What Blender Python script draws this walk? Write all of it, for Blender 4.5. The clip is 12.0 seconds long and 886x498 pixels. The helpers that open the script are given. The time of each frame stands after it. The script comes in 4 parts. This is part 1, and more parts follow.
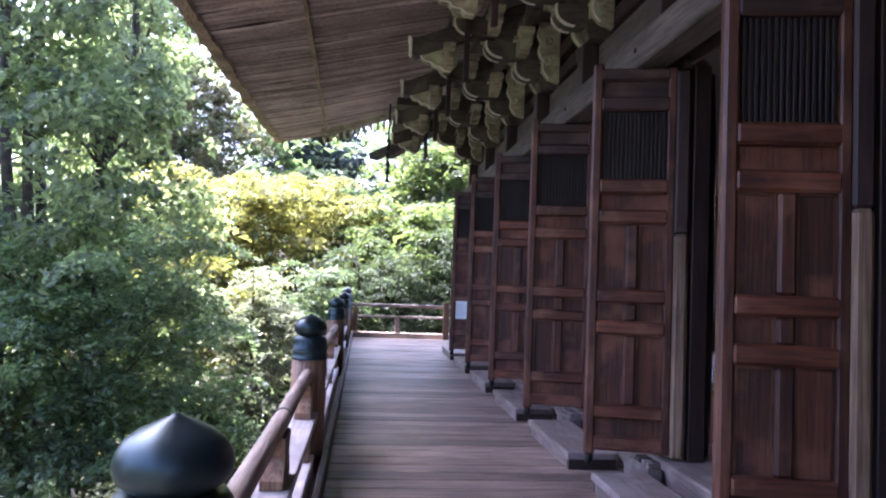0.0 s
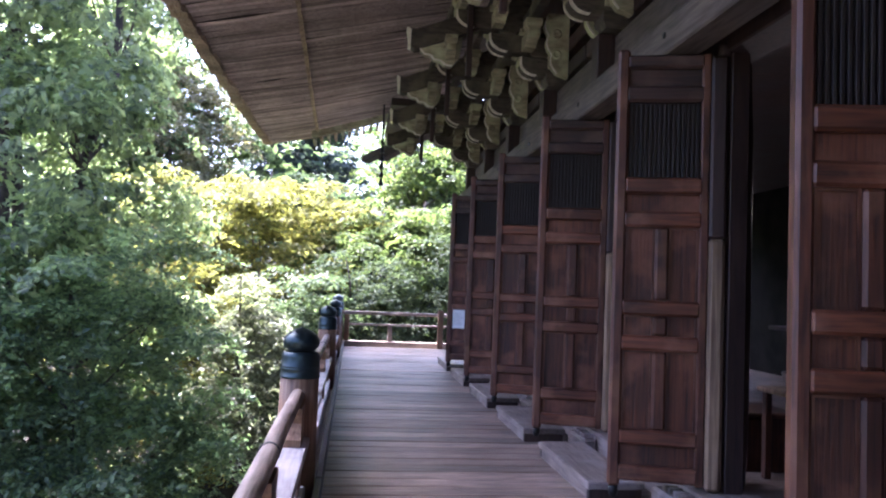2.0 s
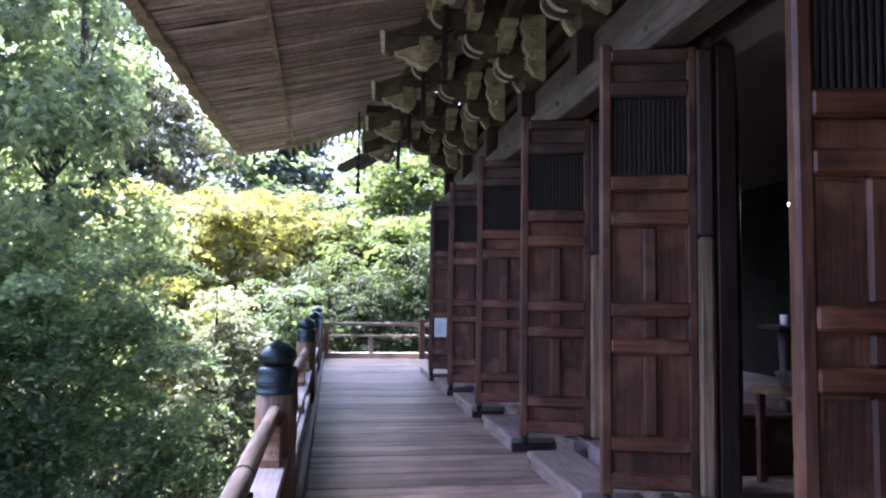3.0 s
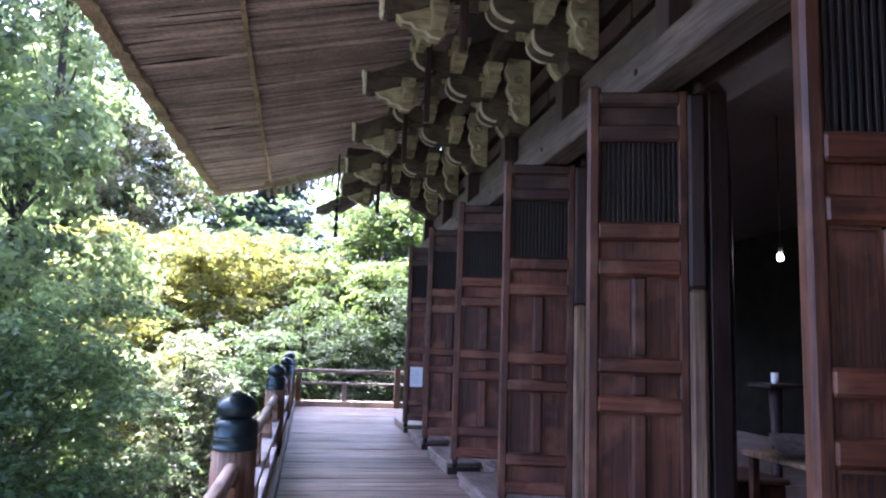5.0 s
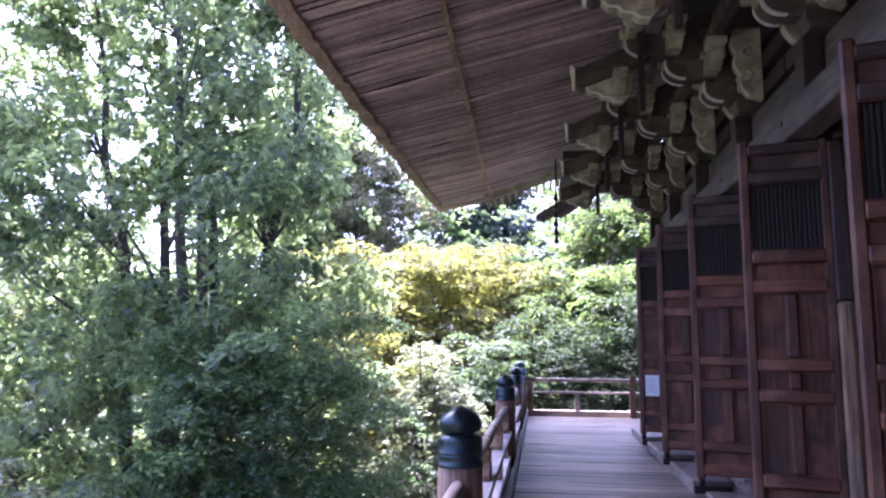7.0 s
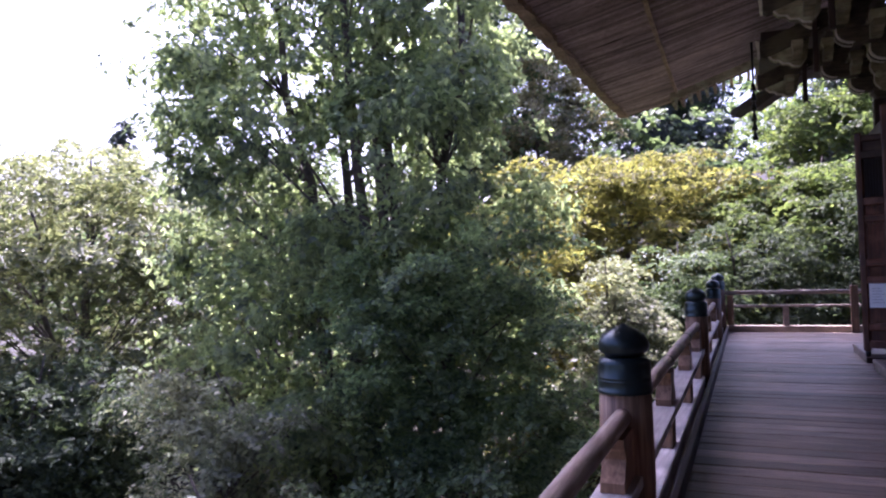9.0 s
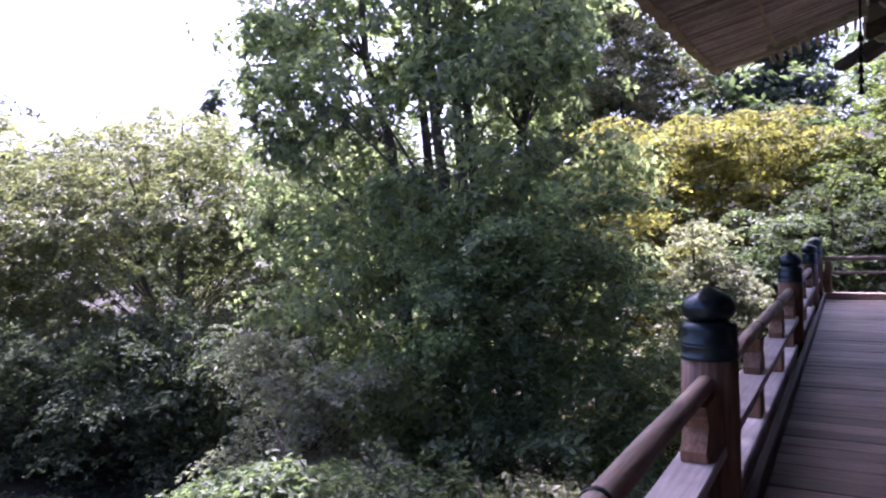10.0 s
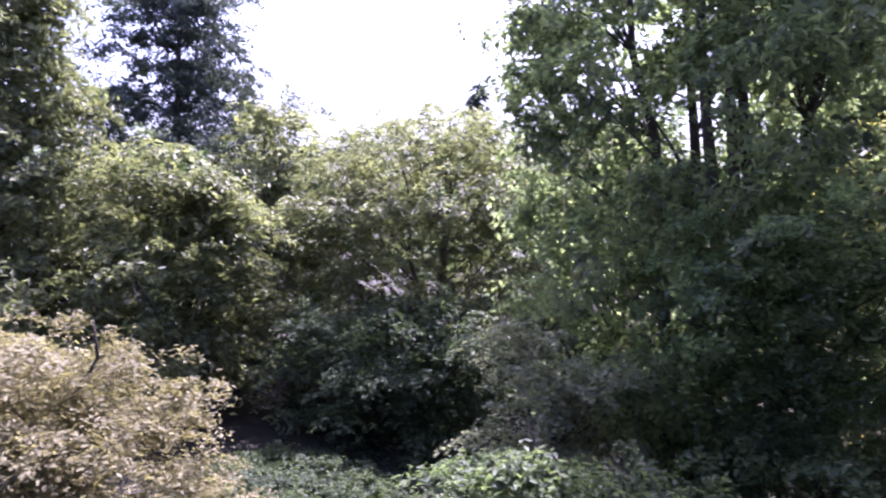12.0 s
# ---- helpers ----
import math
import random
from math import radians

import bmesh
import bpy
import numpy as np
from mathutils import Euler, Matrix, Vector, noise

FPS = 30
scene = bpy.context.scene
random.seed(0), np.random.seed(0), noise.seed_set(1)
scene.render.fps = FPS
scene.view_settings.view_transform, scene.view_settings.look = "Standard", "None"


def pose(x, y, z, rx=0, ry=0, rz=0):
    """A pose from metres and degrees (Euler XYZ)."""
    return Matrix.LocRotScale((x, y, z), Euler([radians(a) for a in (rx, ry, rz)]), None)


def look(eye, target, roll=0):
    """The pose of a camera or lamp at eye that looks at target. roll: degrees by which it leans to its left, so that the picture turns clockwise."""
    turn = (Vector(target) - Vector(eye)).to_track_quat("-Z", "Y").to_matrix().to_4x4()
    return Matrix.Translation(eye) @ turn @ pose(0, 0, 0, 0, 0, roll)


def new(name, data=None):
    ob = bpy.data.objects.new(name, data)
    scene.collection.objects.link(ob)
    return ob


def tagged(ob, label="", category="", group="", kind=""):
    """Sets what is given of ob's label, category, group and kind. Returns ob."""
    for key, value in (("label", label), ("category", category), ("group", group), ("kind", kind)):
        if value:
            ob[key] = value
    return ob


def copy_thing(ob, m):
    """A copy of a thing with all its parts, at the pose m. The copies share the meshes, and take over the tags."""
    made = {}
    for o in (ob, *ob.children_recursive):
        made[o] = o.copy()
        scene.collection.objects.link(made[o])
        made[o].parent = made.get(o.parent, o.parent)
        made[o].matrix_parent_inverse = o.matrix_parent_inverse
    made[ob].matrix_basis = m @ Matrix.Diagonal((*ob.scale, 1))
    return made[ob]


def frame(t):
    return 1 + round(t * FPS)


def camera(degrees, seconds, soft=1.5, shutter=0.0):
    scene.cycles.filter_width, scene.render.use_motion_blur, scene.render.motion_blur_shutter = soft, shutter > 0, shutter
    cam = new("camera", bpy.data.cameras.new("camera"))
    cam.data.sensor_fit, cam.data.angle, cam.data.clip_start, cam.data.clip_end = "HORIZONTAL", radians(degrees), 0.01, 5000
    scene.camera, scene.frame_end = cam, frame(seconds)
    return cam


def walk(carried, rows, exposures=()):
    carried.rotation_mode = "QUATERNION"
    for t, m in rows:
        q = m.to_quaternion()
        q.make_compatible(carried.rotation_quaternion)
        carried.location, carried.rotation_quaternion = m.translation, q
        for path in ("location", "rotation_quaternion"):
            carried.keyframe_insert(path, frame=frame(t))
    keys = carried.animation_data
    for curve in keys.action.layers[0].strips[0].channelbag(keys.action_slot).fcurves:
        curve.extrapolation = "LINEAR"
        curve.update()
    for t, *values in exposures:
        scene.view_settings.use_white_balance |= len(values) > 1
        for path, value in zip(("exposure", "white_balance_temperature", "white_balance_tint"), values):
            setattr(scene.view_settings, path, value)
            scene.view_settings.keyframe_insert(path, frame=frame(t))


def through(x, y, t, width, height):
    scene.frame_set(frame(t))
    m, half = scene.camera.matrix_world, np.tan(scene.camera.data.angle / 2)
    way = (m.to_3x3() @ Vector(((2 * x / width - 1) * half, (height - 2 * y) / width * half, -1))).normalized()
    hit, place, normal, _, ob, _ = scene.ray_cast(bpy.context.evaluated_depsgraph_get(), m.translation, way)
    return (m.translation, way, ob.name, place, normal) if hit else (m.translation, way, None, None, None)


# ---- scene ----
cam = camera(63.3, 12.0, 2.1, 0.25)
PATH = [
    (0, (-0.837, -0.267, 1.325), (-0.621, 1.719, 1.418), 2.2),
    (0.5, (-0.782, -0.091, 1.338), (-0.544, 1.89, 1.469), 2.6),
    (1, (-0.796, 0.041, 1.331), (-0.537, 2.021, 1.441), 2.2),
    (1.5, (-0.837, 0.187, 1.337), (-0.589, 2.167, 1.474), 2.6),
    (2, (-0.892, 0.281, 1.34), (-0.648, 2.263, 1.452), 2.4),
    (2.5, (-0.909, 0.336, 1.335), (-0.676, 2.321, 1.404), 2.2),
    (3, (-0.879, 0.466, 1.328), (-0.578, 2.439, 1.466), 0.8),
    (4.8, (-0.821, 0.693, 1.345), (-0.468, 2.643, 1.619), 2.1),
    (5, (-0.829, 0.732, 1.347), (-0.476, 2.683, 1.616), 2.0),
    (5.5, (-0.867, 0.833, 1.338), (-0.579, 2.792, 1.618), 3.1),
    (6, (-0.856, 0.95, 1.346), (-0.662, 2.928, 1.575), 2.6),
    (6.5, (-0.837, 0.995, 1.358), (-0.821, 2.96, 1.731), 2.8),
    (7, (-0.762, 0.994, 1.369), (-1.028, 2.956, 1.644), 0.5),
    (7.2, (-0.753, 1.022, 1.368), (-1.040, 2.986, 1.615), -1.1),
    (8.8, (-0.639, 1.482, 1.343), (-1.41, 3.323, 1.462), -2.4),
    (9, (-0.643, 1.525, 1.339), (-1.422, 3.366, 1.399), -1.7),
    (9.5, (-0.648, 1.594, 1.326), (-1.494, 3.406, 1.336), -1.3),
    (10, (-0.646, 1.611, 1.314), (-1.63, 3.352, 1.281), -1.5),
    (10.5, (-0.672, 1.642, 1.346), (-1.709, 3.351, 1.307), -0.2),
    (11, (-0.716, 1.687, 1.334), (-1.854, 3.331, 1.306), -0.3),
    (11.2, (-0.73, 1.684, 1.326), (-1.963, 3.258, 1.26), -0.0),
    (11.3, (-0.737, 1.684, 1.325), (-2.005, 3.23, 1.291), -1.8),
    (11.5, (-0.738, 1.679, 1.332), (-2.094, 3.148, 1.288), -0.9),
    (12, (-0.699, 1.592, 1.347), (-2.219, 2.89, 1.298), 0.4),
]
walk(cam, [(t, look(eye, target, roll)) for t, eye, target, roll in PATH],
     [(0.0, 3.48, 4980, 31), (3.0, 3.45, 4960, 29), (5.5, 3.72, 4850, 30), (6.5, 3.6, 4780, 35), (7.2, 3.25, 4780, 43), (8.8, 2.28, 5100, 47), (10.0, 2.16, 5100, 48), (12.0, 1.96, 5100, 47)])

# ---- world and sun ----
SUN = Vector((-0.36, 0.47, 1.0)).normalized()
world = bpy.data.worlds.new("sky")
scene.world = world
world.use_nodes = True
wn = world.node_tree.nodes
sky = wn.new("ShaderNodeTexSky")
sky.sky_type = "NISHITA"
sky.sun_disc = False
sky.sun_elevation = math.asin(SUN.z)
sky.sun_rotation = math.atan2(SUN.x, SUN.y)
sky.dust_density = 7.0
wn["Background"].inputs["Strength"].default_value = 0.11
world.node_tree.links.new(sky.outputs[0], wn["Background"].inputs["Color"])
sun_data = bpy.data.lights.new("sun", "SUN")
sun_data.energy = 5.0
sun_data.angle = radians(0.5)
sun_data.color = (1.0, 0.90, 0.72)
sun = new("sun", sun_data)
sun.matrix_world = look(SUN * 60, (0, 0, 0))


# ---- materials ----
def material(name, rough=0.7, metal=0.0):
    m = bpy.data.materials.new(name)
    m.use_nodes = True
    b = m.node_tree.nodes["Principled BSDF"]
    b.inputs["Roughness"].default_value = rough
    b.inputs["Metallic"].default_value = metal
    return m, m.node_tree.nodes, m.node_tree.links, b


def ramp(nodes, stops):
    r = nodes.new("ShaderNodeValToRGB")
    while len(r.color_ramp.elements) < len(stops):
        r.color_ramp.elements.new(0.5)
    for e, (p, c) in zip(r.color_ramp.elements, stops):
        e.position, e.color = p, (*c, 1)
    return r


def wood(name, dark, light, grain=(14, 14, 1.2), rough=0.6, bump=0.25, stain=0.5, weather=None, span=(0.75, 1.2)):
    """Wood with streaks along one axis, broad stains and a tone of its own for each piece."""
    m, n, l, b = material(name, rough)
    tc = n.new("ShaderNodeTexCoord")
    mp = n.new("ShaderNodeMapping")
    mp.inputs["Scale"].default_value = grain
    info = n.new("ShaderNodeObjectInfo")
    add = n.new("ShaderNodeVectorMath")
    mul = n.new("ShaderNodeMath")
    mul.operation = "MULTIPLY"
    mul.inputs[1].default_value = 37.0
    l.new(info.outputs["Random"], mul.inputs[0])
    l.new(tc.outputs["Object"], add.inputs[0])
    l.new(mul.outputs[0], add.inputs[1])
    l.new(add.outputs[0], mp.inputs["Vector"])
    fine = n.new("ShaderNodeTexNoise")
    fine.inputs["Scale"].default_value = 3.0
    fine.inputs["Detail"].default_value = 8
    fine.inputs["Distortion"].default_value = 0.6
    l.new(mp.outputs[0], fine.inputs["Vector"])
    broad = n.new("ShaderNodeTexNoise")
    broad.inputs["Scale"].default_value = 2.2
    broad.inputs["Detail"].default_value = 5
    l.new(add.outputs[0], broad.inputs["Vector"])
    mid = tuple((a + c) / 2 for a, c in zip(dark, light))
    r = ramp(n, [(0.3, dark), (0.5, mid), (0.72, light)])
    l.new(fine.outputs[0], r.inputs[0])
    r2 = ramp(n, [(0.32, (1 - stain,) * 3), (0.65, (1, 1, 1))])
    l.new(broad.outputs[0], r2.inputs[0])
    mix = n.new("ShaderNodeMix")
    mix.data_type, mix.blend_type = "RGBA", "MULTIPLY"
    mix.inputs[0].default_value = 1.0
    l.new(r.outputs[0], mix.inputs[6])
    l.new(r2.outputs[0], mix.inputs[7])
    tone = n.new("ShaderNodeMapRange")
    tone.inputs["To Min"].default_value, tone.inputs["To Max"].default_value = span
    l.new(info.outputs["Random"], tone.inputs[0])
    hsv = n.new("ShaderNodeHueSaturation")
    l.new(tone.outputs[0], hsv.inputs["Value"])
    l.new(mix.outputs[2], hsv.inputs["Color"])
    out = hsv.outputs[0]
    if weather:
        patch = n.new("ShaderNodeTexNoise")
        patch.inputs["Scale"].default_value = 3.5
        patch.inputs["Detail"].default_value = 7
        l.new(add.outputs[0], patch.inputs["Vector"])
        pr = ramp(n, [(0.5, (0, 0, 0)), (0.68, (1, 1, 1))])
        l.new(patch.outputs[0], pr.inputs[0])
        wm = n.new("ShaderNodeMix")
        wm.data_type = "RGBA"
        l.new(pr.outputs[0], wm.inputs[0])
        l.new(out, wm.inputs[6])
        wm.inputs[7].default_value = (*weather, 1)
        out = wm.outputs[2]
    l.new(out, b.inputs["Base Color"])
    bp = n.new("ShaderNodeBump")
    bp.inputs["Strength"].default_value = bump
    bp.inputs["Distance"].default_value = 0.01
    l.new(fine.outputs[0], bp.inputs["Height"])
    l.new(bp.outputs[0], b.inputs["Normal"])
    rr = n.new("ShaderNodeMapRange")
    rr.inputs["To Min"].default_value, rr.inputs["To Max"].default_value = rough - 0.12, rough + 0.2
    l.new(broad.outputs[0], rr.inputs[0])
    l.new(rr.outputs[0], b.inputs["Roughness"])
    return m


def leafy(name, low, high, gloss=0.45, through=0.5, scale=0.6):
    """Foliage: a tone of its own for each leaf, broad patches, light through the blade."""
    m, n, l, b = material(name, gloss)
    geo = n.new("ShaderNodeNewGeometry")
    tc = n.new("ShaderNodeTexCoord")
    big = n.new("ShaderNodeTexNoise")
    big.inputs["Scale"].default_value = scale
    big.inputs["Detail"].default_value = 3
    l.new(tc.outputs["Object"], big.inputs["Vector"])
    a = n.new("ShaderNodeMath")
    a.operation = "MULTIPLY_ADD"
    a.inputs[1].default_value, a.inputs[2].default_value = 0.6, -0.08
    l.new(geo.outputs["Random Per Island"], a.inputs[0])
    s = n.new("ShaderNodeMath")
    s.operation = "ADD"
    sb = n.new("ShaderNodeMath")
    sb.operation = "MULTIPLY"
    sb.inputs[1].default_value = 0.5
    l.new(big.outputs[0], sb.inputs[0])
    l.new(a.outputs[0], s.inputs[0])
    l.new(sb.outputs[0], s.inputs[1])
    r = ramp(n, [(0.15, low), (0.85, high)])
    l.new(s.outputs[0], r.inputs[0])
    l.new(r.outputs[0], b.inputs["Base Color"])
    t = n.new("ShaderNodeBsdfTranslucent")
    g = n.new("ShaderNodeMix")
    g.data_type, g.blend_type = "RGBA", "MULTIPLY"
    g.inputs[0].default_value = 1.0
    g.inputs[7].default_value = (1.35, 1.45, 1.0, 1)
    l.new(r.outputs[0], g.inputs[6])
    l.new(g.outputs[2], t.inputs["Color"])
    mx = n.new("ShaderNodeMixShader")
    mx.inputs[0].default_value = through
    l.new(b.outputs[0], mx.inputs[1])
    l.new(t.outputs[0], mx.inputs[2])
    l.new(mx.outputs[0], n["Material Output"].inputs["Surface"])
    return m


def speckled(name, dark, light, scale=8.0, rough=0.8, metal=0.0, bump=0.3):
    m, n, l, b = material(name, rough, metal)
    tc = n.new("ShaderNodeTexCoord")
    a = n.new("ShaderNodeTexNoise")
    a.inputs["Scale"].default_value, a.inputs["Detail"].default_value = scale, 8
    l.new(tc.outputs["Object"], a.inputs["Vector"])
    r = ramp(n, [(0.3, dark), (0.7, light)])
    l.new(a.outputs[0], r.inputs[0])
    l.new(r.outputs[0], b.inputs["Base Color"])
    bp = n.new("ShaderNodeBump")
    bp.inputs["Strength"].default_value, bp.inputs["Distance"].default_value = bump, 0.02
    l.new(a.outputs[0], bp.inputs["Height"])
    l.new(bp.outputs[0], b.inputs["Normal"])
    rr = n.new("ShaderNodeMapRange")
    rr.inputs["To Min"].default_value, rr.inputs["To Max"].default_value = rough - 0.12, rough + 0.15
    l.new(a.outputs[0], rr.inputs[0])
    l.new(rr.outputs[0], b.inputs["Roughness"])
    return m


DOOR = wood("stained_door_wood", (0.035, 0.0105, 0.005), (0.132, 0.042, 0.018), (16, 16, 1.0), 0.52, weather=(0.13, 0.056, 0.028))
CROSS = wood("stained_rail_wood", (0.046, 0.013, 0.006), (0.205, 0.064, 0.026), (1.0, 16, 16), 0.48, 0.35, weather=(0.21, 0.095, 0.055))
# door wood darkened in colour for the shade under the eaves
SHADE_TOP = wood("shaded_rail_wood", (0.018, 0.008, 0.006), (0.068, 0.030, 0.020), (1.0, 16, 16), 0.55, weather=(0.08, 0.047, 0.034))
# slats and backing coloured near black for the shade high on the door
SLAT = wood("shaded_slat_wood", (0.008, 0.005, 0.004), (0.028, 0.016, 0.012), (16, 16, 1.0), 0.6)
PANEL = wood("door_panel_wood", (0.031, 0.009, 0.004), (0.142, 0.045, 0.017), (22, 22, 0.7), 0.6, 0.4, weather=(0.17, 0.065, 0.034))
WORN = wood("bare_worn_wood", (0.12, 0.065, 0.038), (0.42, 0.285, 0.165), (18, 18, 0.7), 0.65)
FRAME = wood("dark_frame_wood", (0.020, 0.011, 0.009), (0.062, 0.032, 0.024), (10, 10, 1.0), 0.6)
BEAM = wood("grey_beam_wood", (0.048, 0.037, 0.029), (0.15, 0.118, 0.092), (10, 0.9, 10), 0.75)
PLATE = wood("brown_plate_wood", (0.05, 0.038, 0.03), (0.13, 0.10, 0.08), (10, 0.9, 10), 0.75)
# bracket wood, its colour lightened for outward faces that catch the light
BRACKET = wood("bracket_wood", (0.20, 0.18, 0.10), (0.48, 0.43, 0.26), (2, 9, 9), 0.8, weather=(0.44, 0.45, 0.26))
# the same wood darkened in colour for the shade on arms and purlins
ARMW = wood("shaded_arm_wood", (0.038, 0.03, 0.022), (0.12, 0.098, 0.066), (2, 9, 9), 0.8, weather=(0.11, 0.10, 0.06))
# light on arm edges and tail noses, put into this pale colour
LIME = speckled("lit_edge_line", (0.45, 0.42, 0.30), (0.72, 0.68, 0.54), 14)
BOARD = wood("weathered_floor_wood", (0.135, 0.09, 0.067), (0.42, 0.31, 0.245), (0.8, 22, 22), 0.48, 0.6, 0.55, span=(0.6, 1.3))
STEPW = wood("worn_step_wood", (0.12, 0.092, 0.078), (0.29, 0.23, 0.20), (16, 1.2, 16), 0.5, weather=(0.26, 0.22, 0.21))
RAILW = wood("weathered_rail_wood", (0.24, 0.175, 0.13), (0.54, 0.43, 0.34), (16, 1.0, 16), 0.6, 0.4)
POSTW = wood("post_wood", (0.12, 0.06, 0.03), (0.36, 0.215, 0.12), (14, 14, 0.8), 0.6, 0.4)
# rail wood lightened in colour for the sky light on its flat tops
PALE = wood("skylit_rail_wood", (0.42, 0.37, 0.34), (0.66, 0.60, 0.57), (14, 1.0, 14), 0.55)
REED = wood("thatch_reed", (0.24, 0.18, 0.155), (0.62, 0.50, 0.43), (1.2, 40, 40), 0.8, 0.5, 0.3)
rn, rl = REED.node_tree.nodes, REED.node_tree.links
r_geo, r_tone, r_hsv = rn.new("ShaderNodeNewGeometry"), rn.new("ShaderNodeMapRange"), rn.new("ShaderNodeHueSaturation")
r_tone.inputs["To Min"].default_value, r_tone.inputs["To Max"].default_value = 0.45, 1.3
rl.new(r_geo.outputs["Random Per Island"], r_tone.inputs[0])
rl.new(r_tone.outputs[0], r_hsv.inputs["Value"])
r_base = rn["Principled BSDF"].inputs["Base Color"]
rl.new(r_base.links[0].from_socket, r_hsv.inputs["Color"])
rl.new(r_hsv.outputs[0], r_base)
THATCH = wood("dark_thatch", (0.025, 0.018, 0.012), (0.09, 0.06, 0.04), (3, 30, 30), 0.9, 0.5, 0.5)
EAVE = wood("eave_edge_straw", (0.25, 0.17, 0.10), (0.58, 0.44, 0.29), (20, 3, 20), 0.9, 0.6)
BARK = speckled("tree_bark", (0.025, 0.02, 0.015), (0.10, 0.08, 0.06), 6, 0.9)
BRONZE = speckled("dark_bronze", (0.016, 0.026, 0.028), (0.04, 0.06, 0.062), 5, 0.33, 0.6, 0.08)
IRON = speckled("black_iron", (0.008, 0.008, 0.008), (0.02, 0.02, 0.02), 20, 0.5, 0.6)
STONE = speckled("foundation_stone", (0.10, 0.10, 0.095), (0.26, 0.255, 0.24), 7, 0.85)
SOIL = speckled("leaf_litter", (0.012, 0.011, 0.008), (0.045, 0.038, 0.022), 3, 0.95, 0, 0.6)
# plaster near black, gloss cut below, so its colour carries the hall's darkness
PLASTER = speckled("dim_plaster", (0.012, 0.011, 0.010), (0.03, 0.027, 0.023), 3, 0.9)
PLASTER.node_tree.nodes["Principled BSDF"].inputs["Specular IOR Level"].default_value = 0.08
PAPER = speckled("white_paper", (0.74, 0.75, 0.76), (0.82, 0.83, 0.83), 3, 0.7, 0, 0.02)
INK = speckled("grey_print", (0.3, 0.3, 0.32), (0.38, 0.38, 0.4), 8, 0.7, 0, 0.0)


# ---- mesh helpers ----
def part(name, bm, mat, parent=None, label=""):
    me = bpy.data.meshes.new(name)
    bm.to_mesh(me)
    bm.free()
    me.materials.append(mat)
    ob = new(name, me)
    ob.parent = parent
    return tagged(ob, label)


def empty(name, m, label, category, group="", kind=""):
    ob = new(name)
    ob.empty_display_size = 0.1
    ob.matrix_world = m
    return tagged(ob, label, category, group, kind)


def box(lo, hi, bev=0.006, bm=None):
    """A box with worn, chamfered edges."""
    bm = bm or bmesh.new()
    c = [(a + b) / 2 for a, b in zip(lo, hi)]
    s = [b - a for a, b in zip(lo, hi)]
    got = bmesh.ops.create_cube(bm, size=1, matrix=Matrix.Translation(c) @ Matrix.Diagonal((*s, 1)))
    if bev:
        edges = list({e for v in got["verts"] for e in v.link_edges})
        bmesh.ops.bevel(bm, geom=edges, offset=min(bev, min(s) * 0.3), segments=1, affect="EDGES")
    return bm


def lathe(profile, n=24, bm=None, centre=(0, 0, 0)):
    """A turned solid from (radius, height) pairs."""
    bm = bm or bmesh.new()
    rings = []
    for r, z in profile:
        rings.append([bm.verts.new((centre[0] + r * math.cos(math.tau * i / n), centre[1] + r * math.sin(math.tau * i / n), centre[2] + z)) for i in range(n)])
    for a, b in zip(rings, rings[1:]):
        for i in range(n):
            bm.faces.new((a[i], a[(i + 1) % n], b[(i + 1) % n], b[i])).smooth = True
    bm.faces.new(rings[0][::-1])
    bm.faces.new(rings[-1])
    return bm


def rod(a, b, r0, r1=None, n=8, bm=None, wobble=0.0, steps=1):
    """A round bar from a to b, tapered."""
    bm = bm or bmesh.new()
    a, b = Vector(a), Vector(b)
    r1 = r0 if r1 is None else r1
    q = (b - a).to_track_quat("Z", "Y").to_matrix()
    rings = []
    for k in range(steps + 1):
        f = k / steps
        c = a.lerp(b, f)
        if 0 < k < steps:
            c = c + Vector((random.uniform(-1, 1), random.uniform(-1, 1), random.uniform(-1, 1))) * wobble
        r = r0 + (r1 - r0) * f
        rings.append([bm.verts.new(c + q @ Vector((r * math.cos(math.tau * i / n), r * math.sin(math.tau * i / n), 0))) for i in range(n)])
    for p, s in zip(rings, rings[1:]):
        for i in range(n):
            bm.faces.new((p[i], p[(i + 1) % n], s[(i + 1) % n], s[i])).smooth = True
    bm.faces.new(rings[0][::-1])
    bm.faces.new(rings[-1])
    return bm


def profile_slab(points, y0, y1, bm=None, bev=0.0):
    """An outline in x and z drawn out along y."""
    bm = bm or bmesh.new()
    f = bm.faces.new([bm.verts.new((x, y0, z)) for x, z in points])
    got = bmesh.ops.extrude_face_region(bm, geom=[f])
    bmesh.ops.translate(bm, vec=(0, y1 - y0, 0), verts=[v for v in got["geom"] if isinstance(v, bmesh.types.BMVert)])
    bmesh.ops.recalc_face_normals(bm, faces=bm.faces)
    if bev:
        bmesh.ops.bevel(bm, geom=bm.edges[:], offset=bev, segments=1, affect="EDGES")
    return bm


# ---- large structure ----
BAY = 1.79
Y_END = 13.9
Y_NEAR = -9.0
WALL_X = 1.40


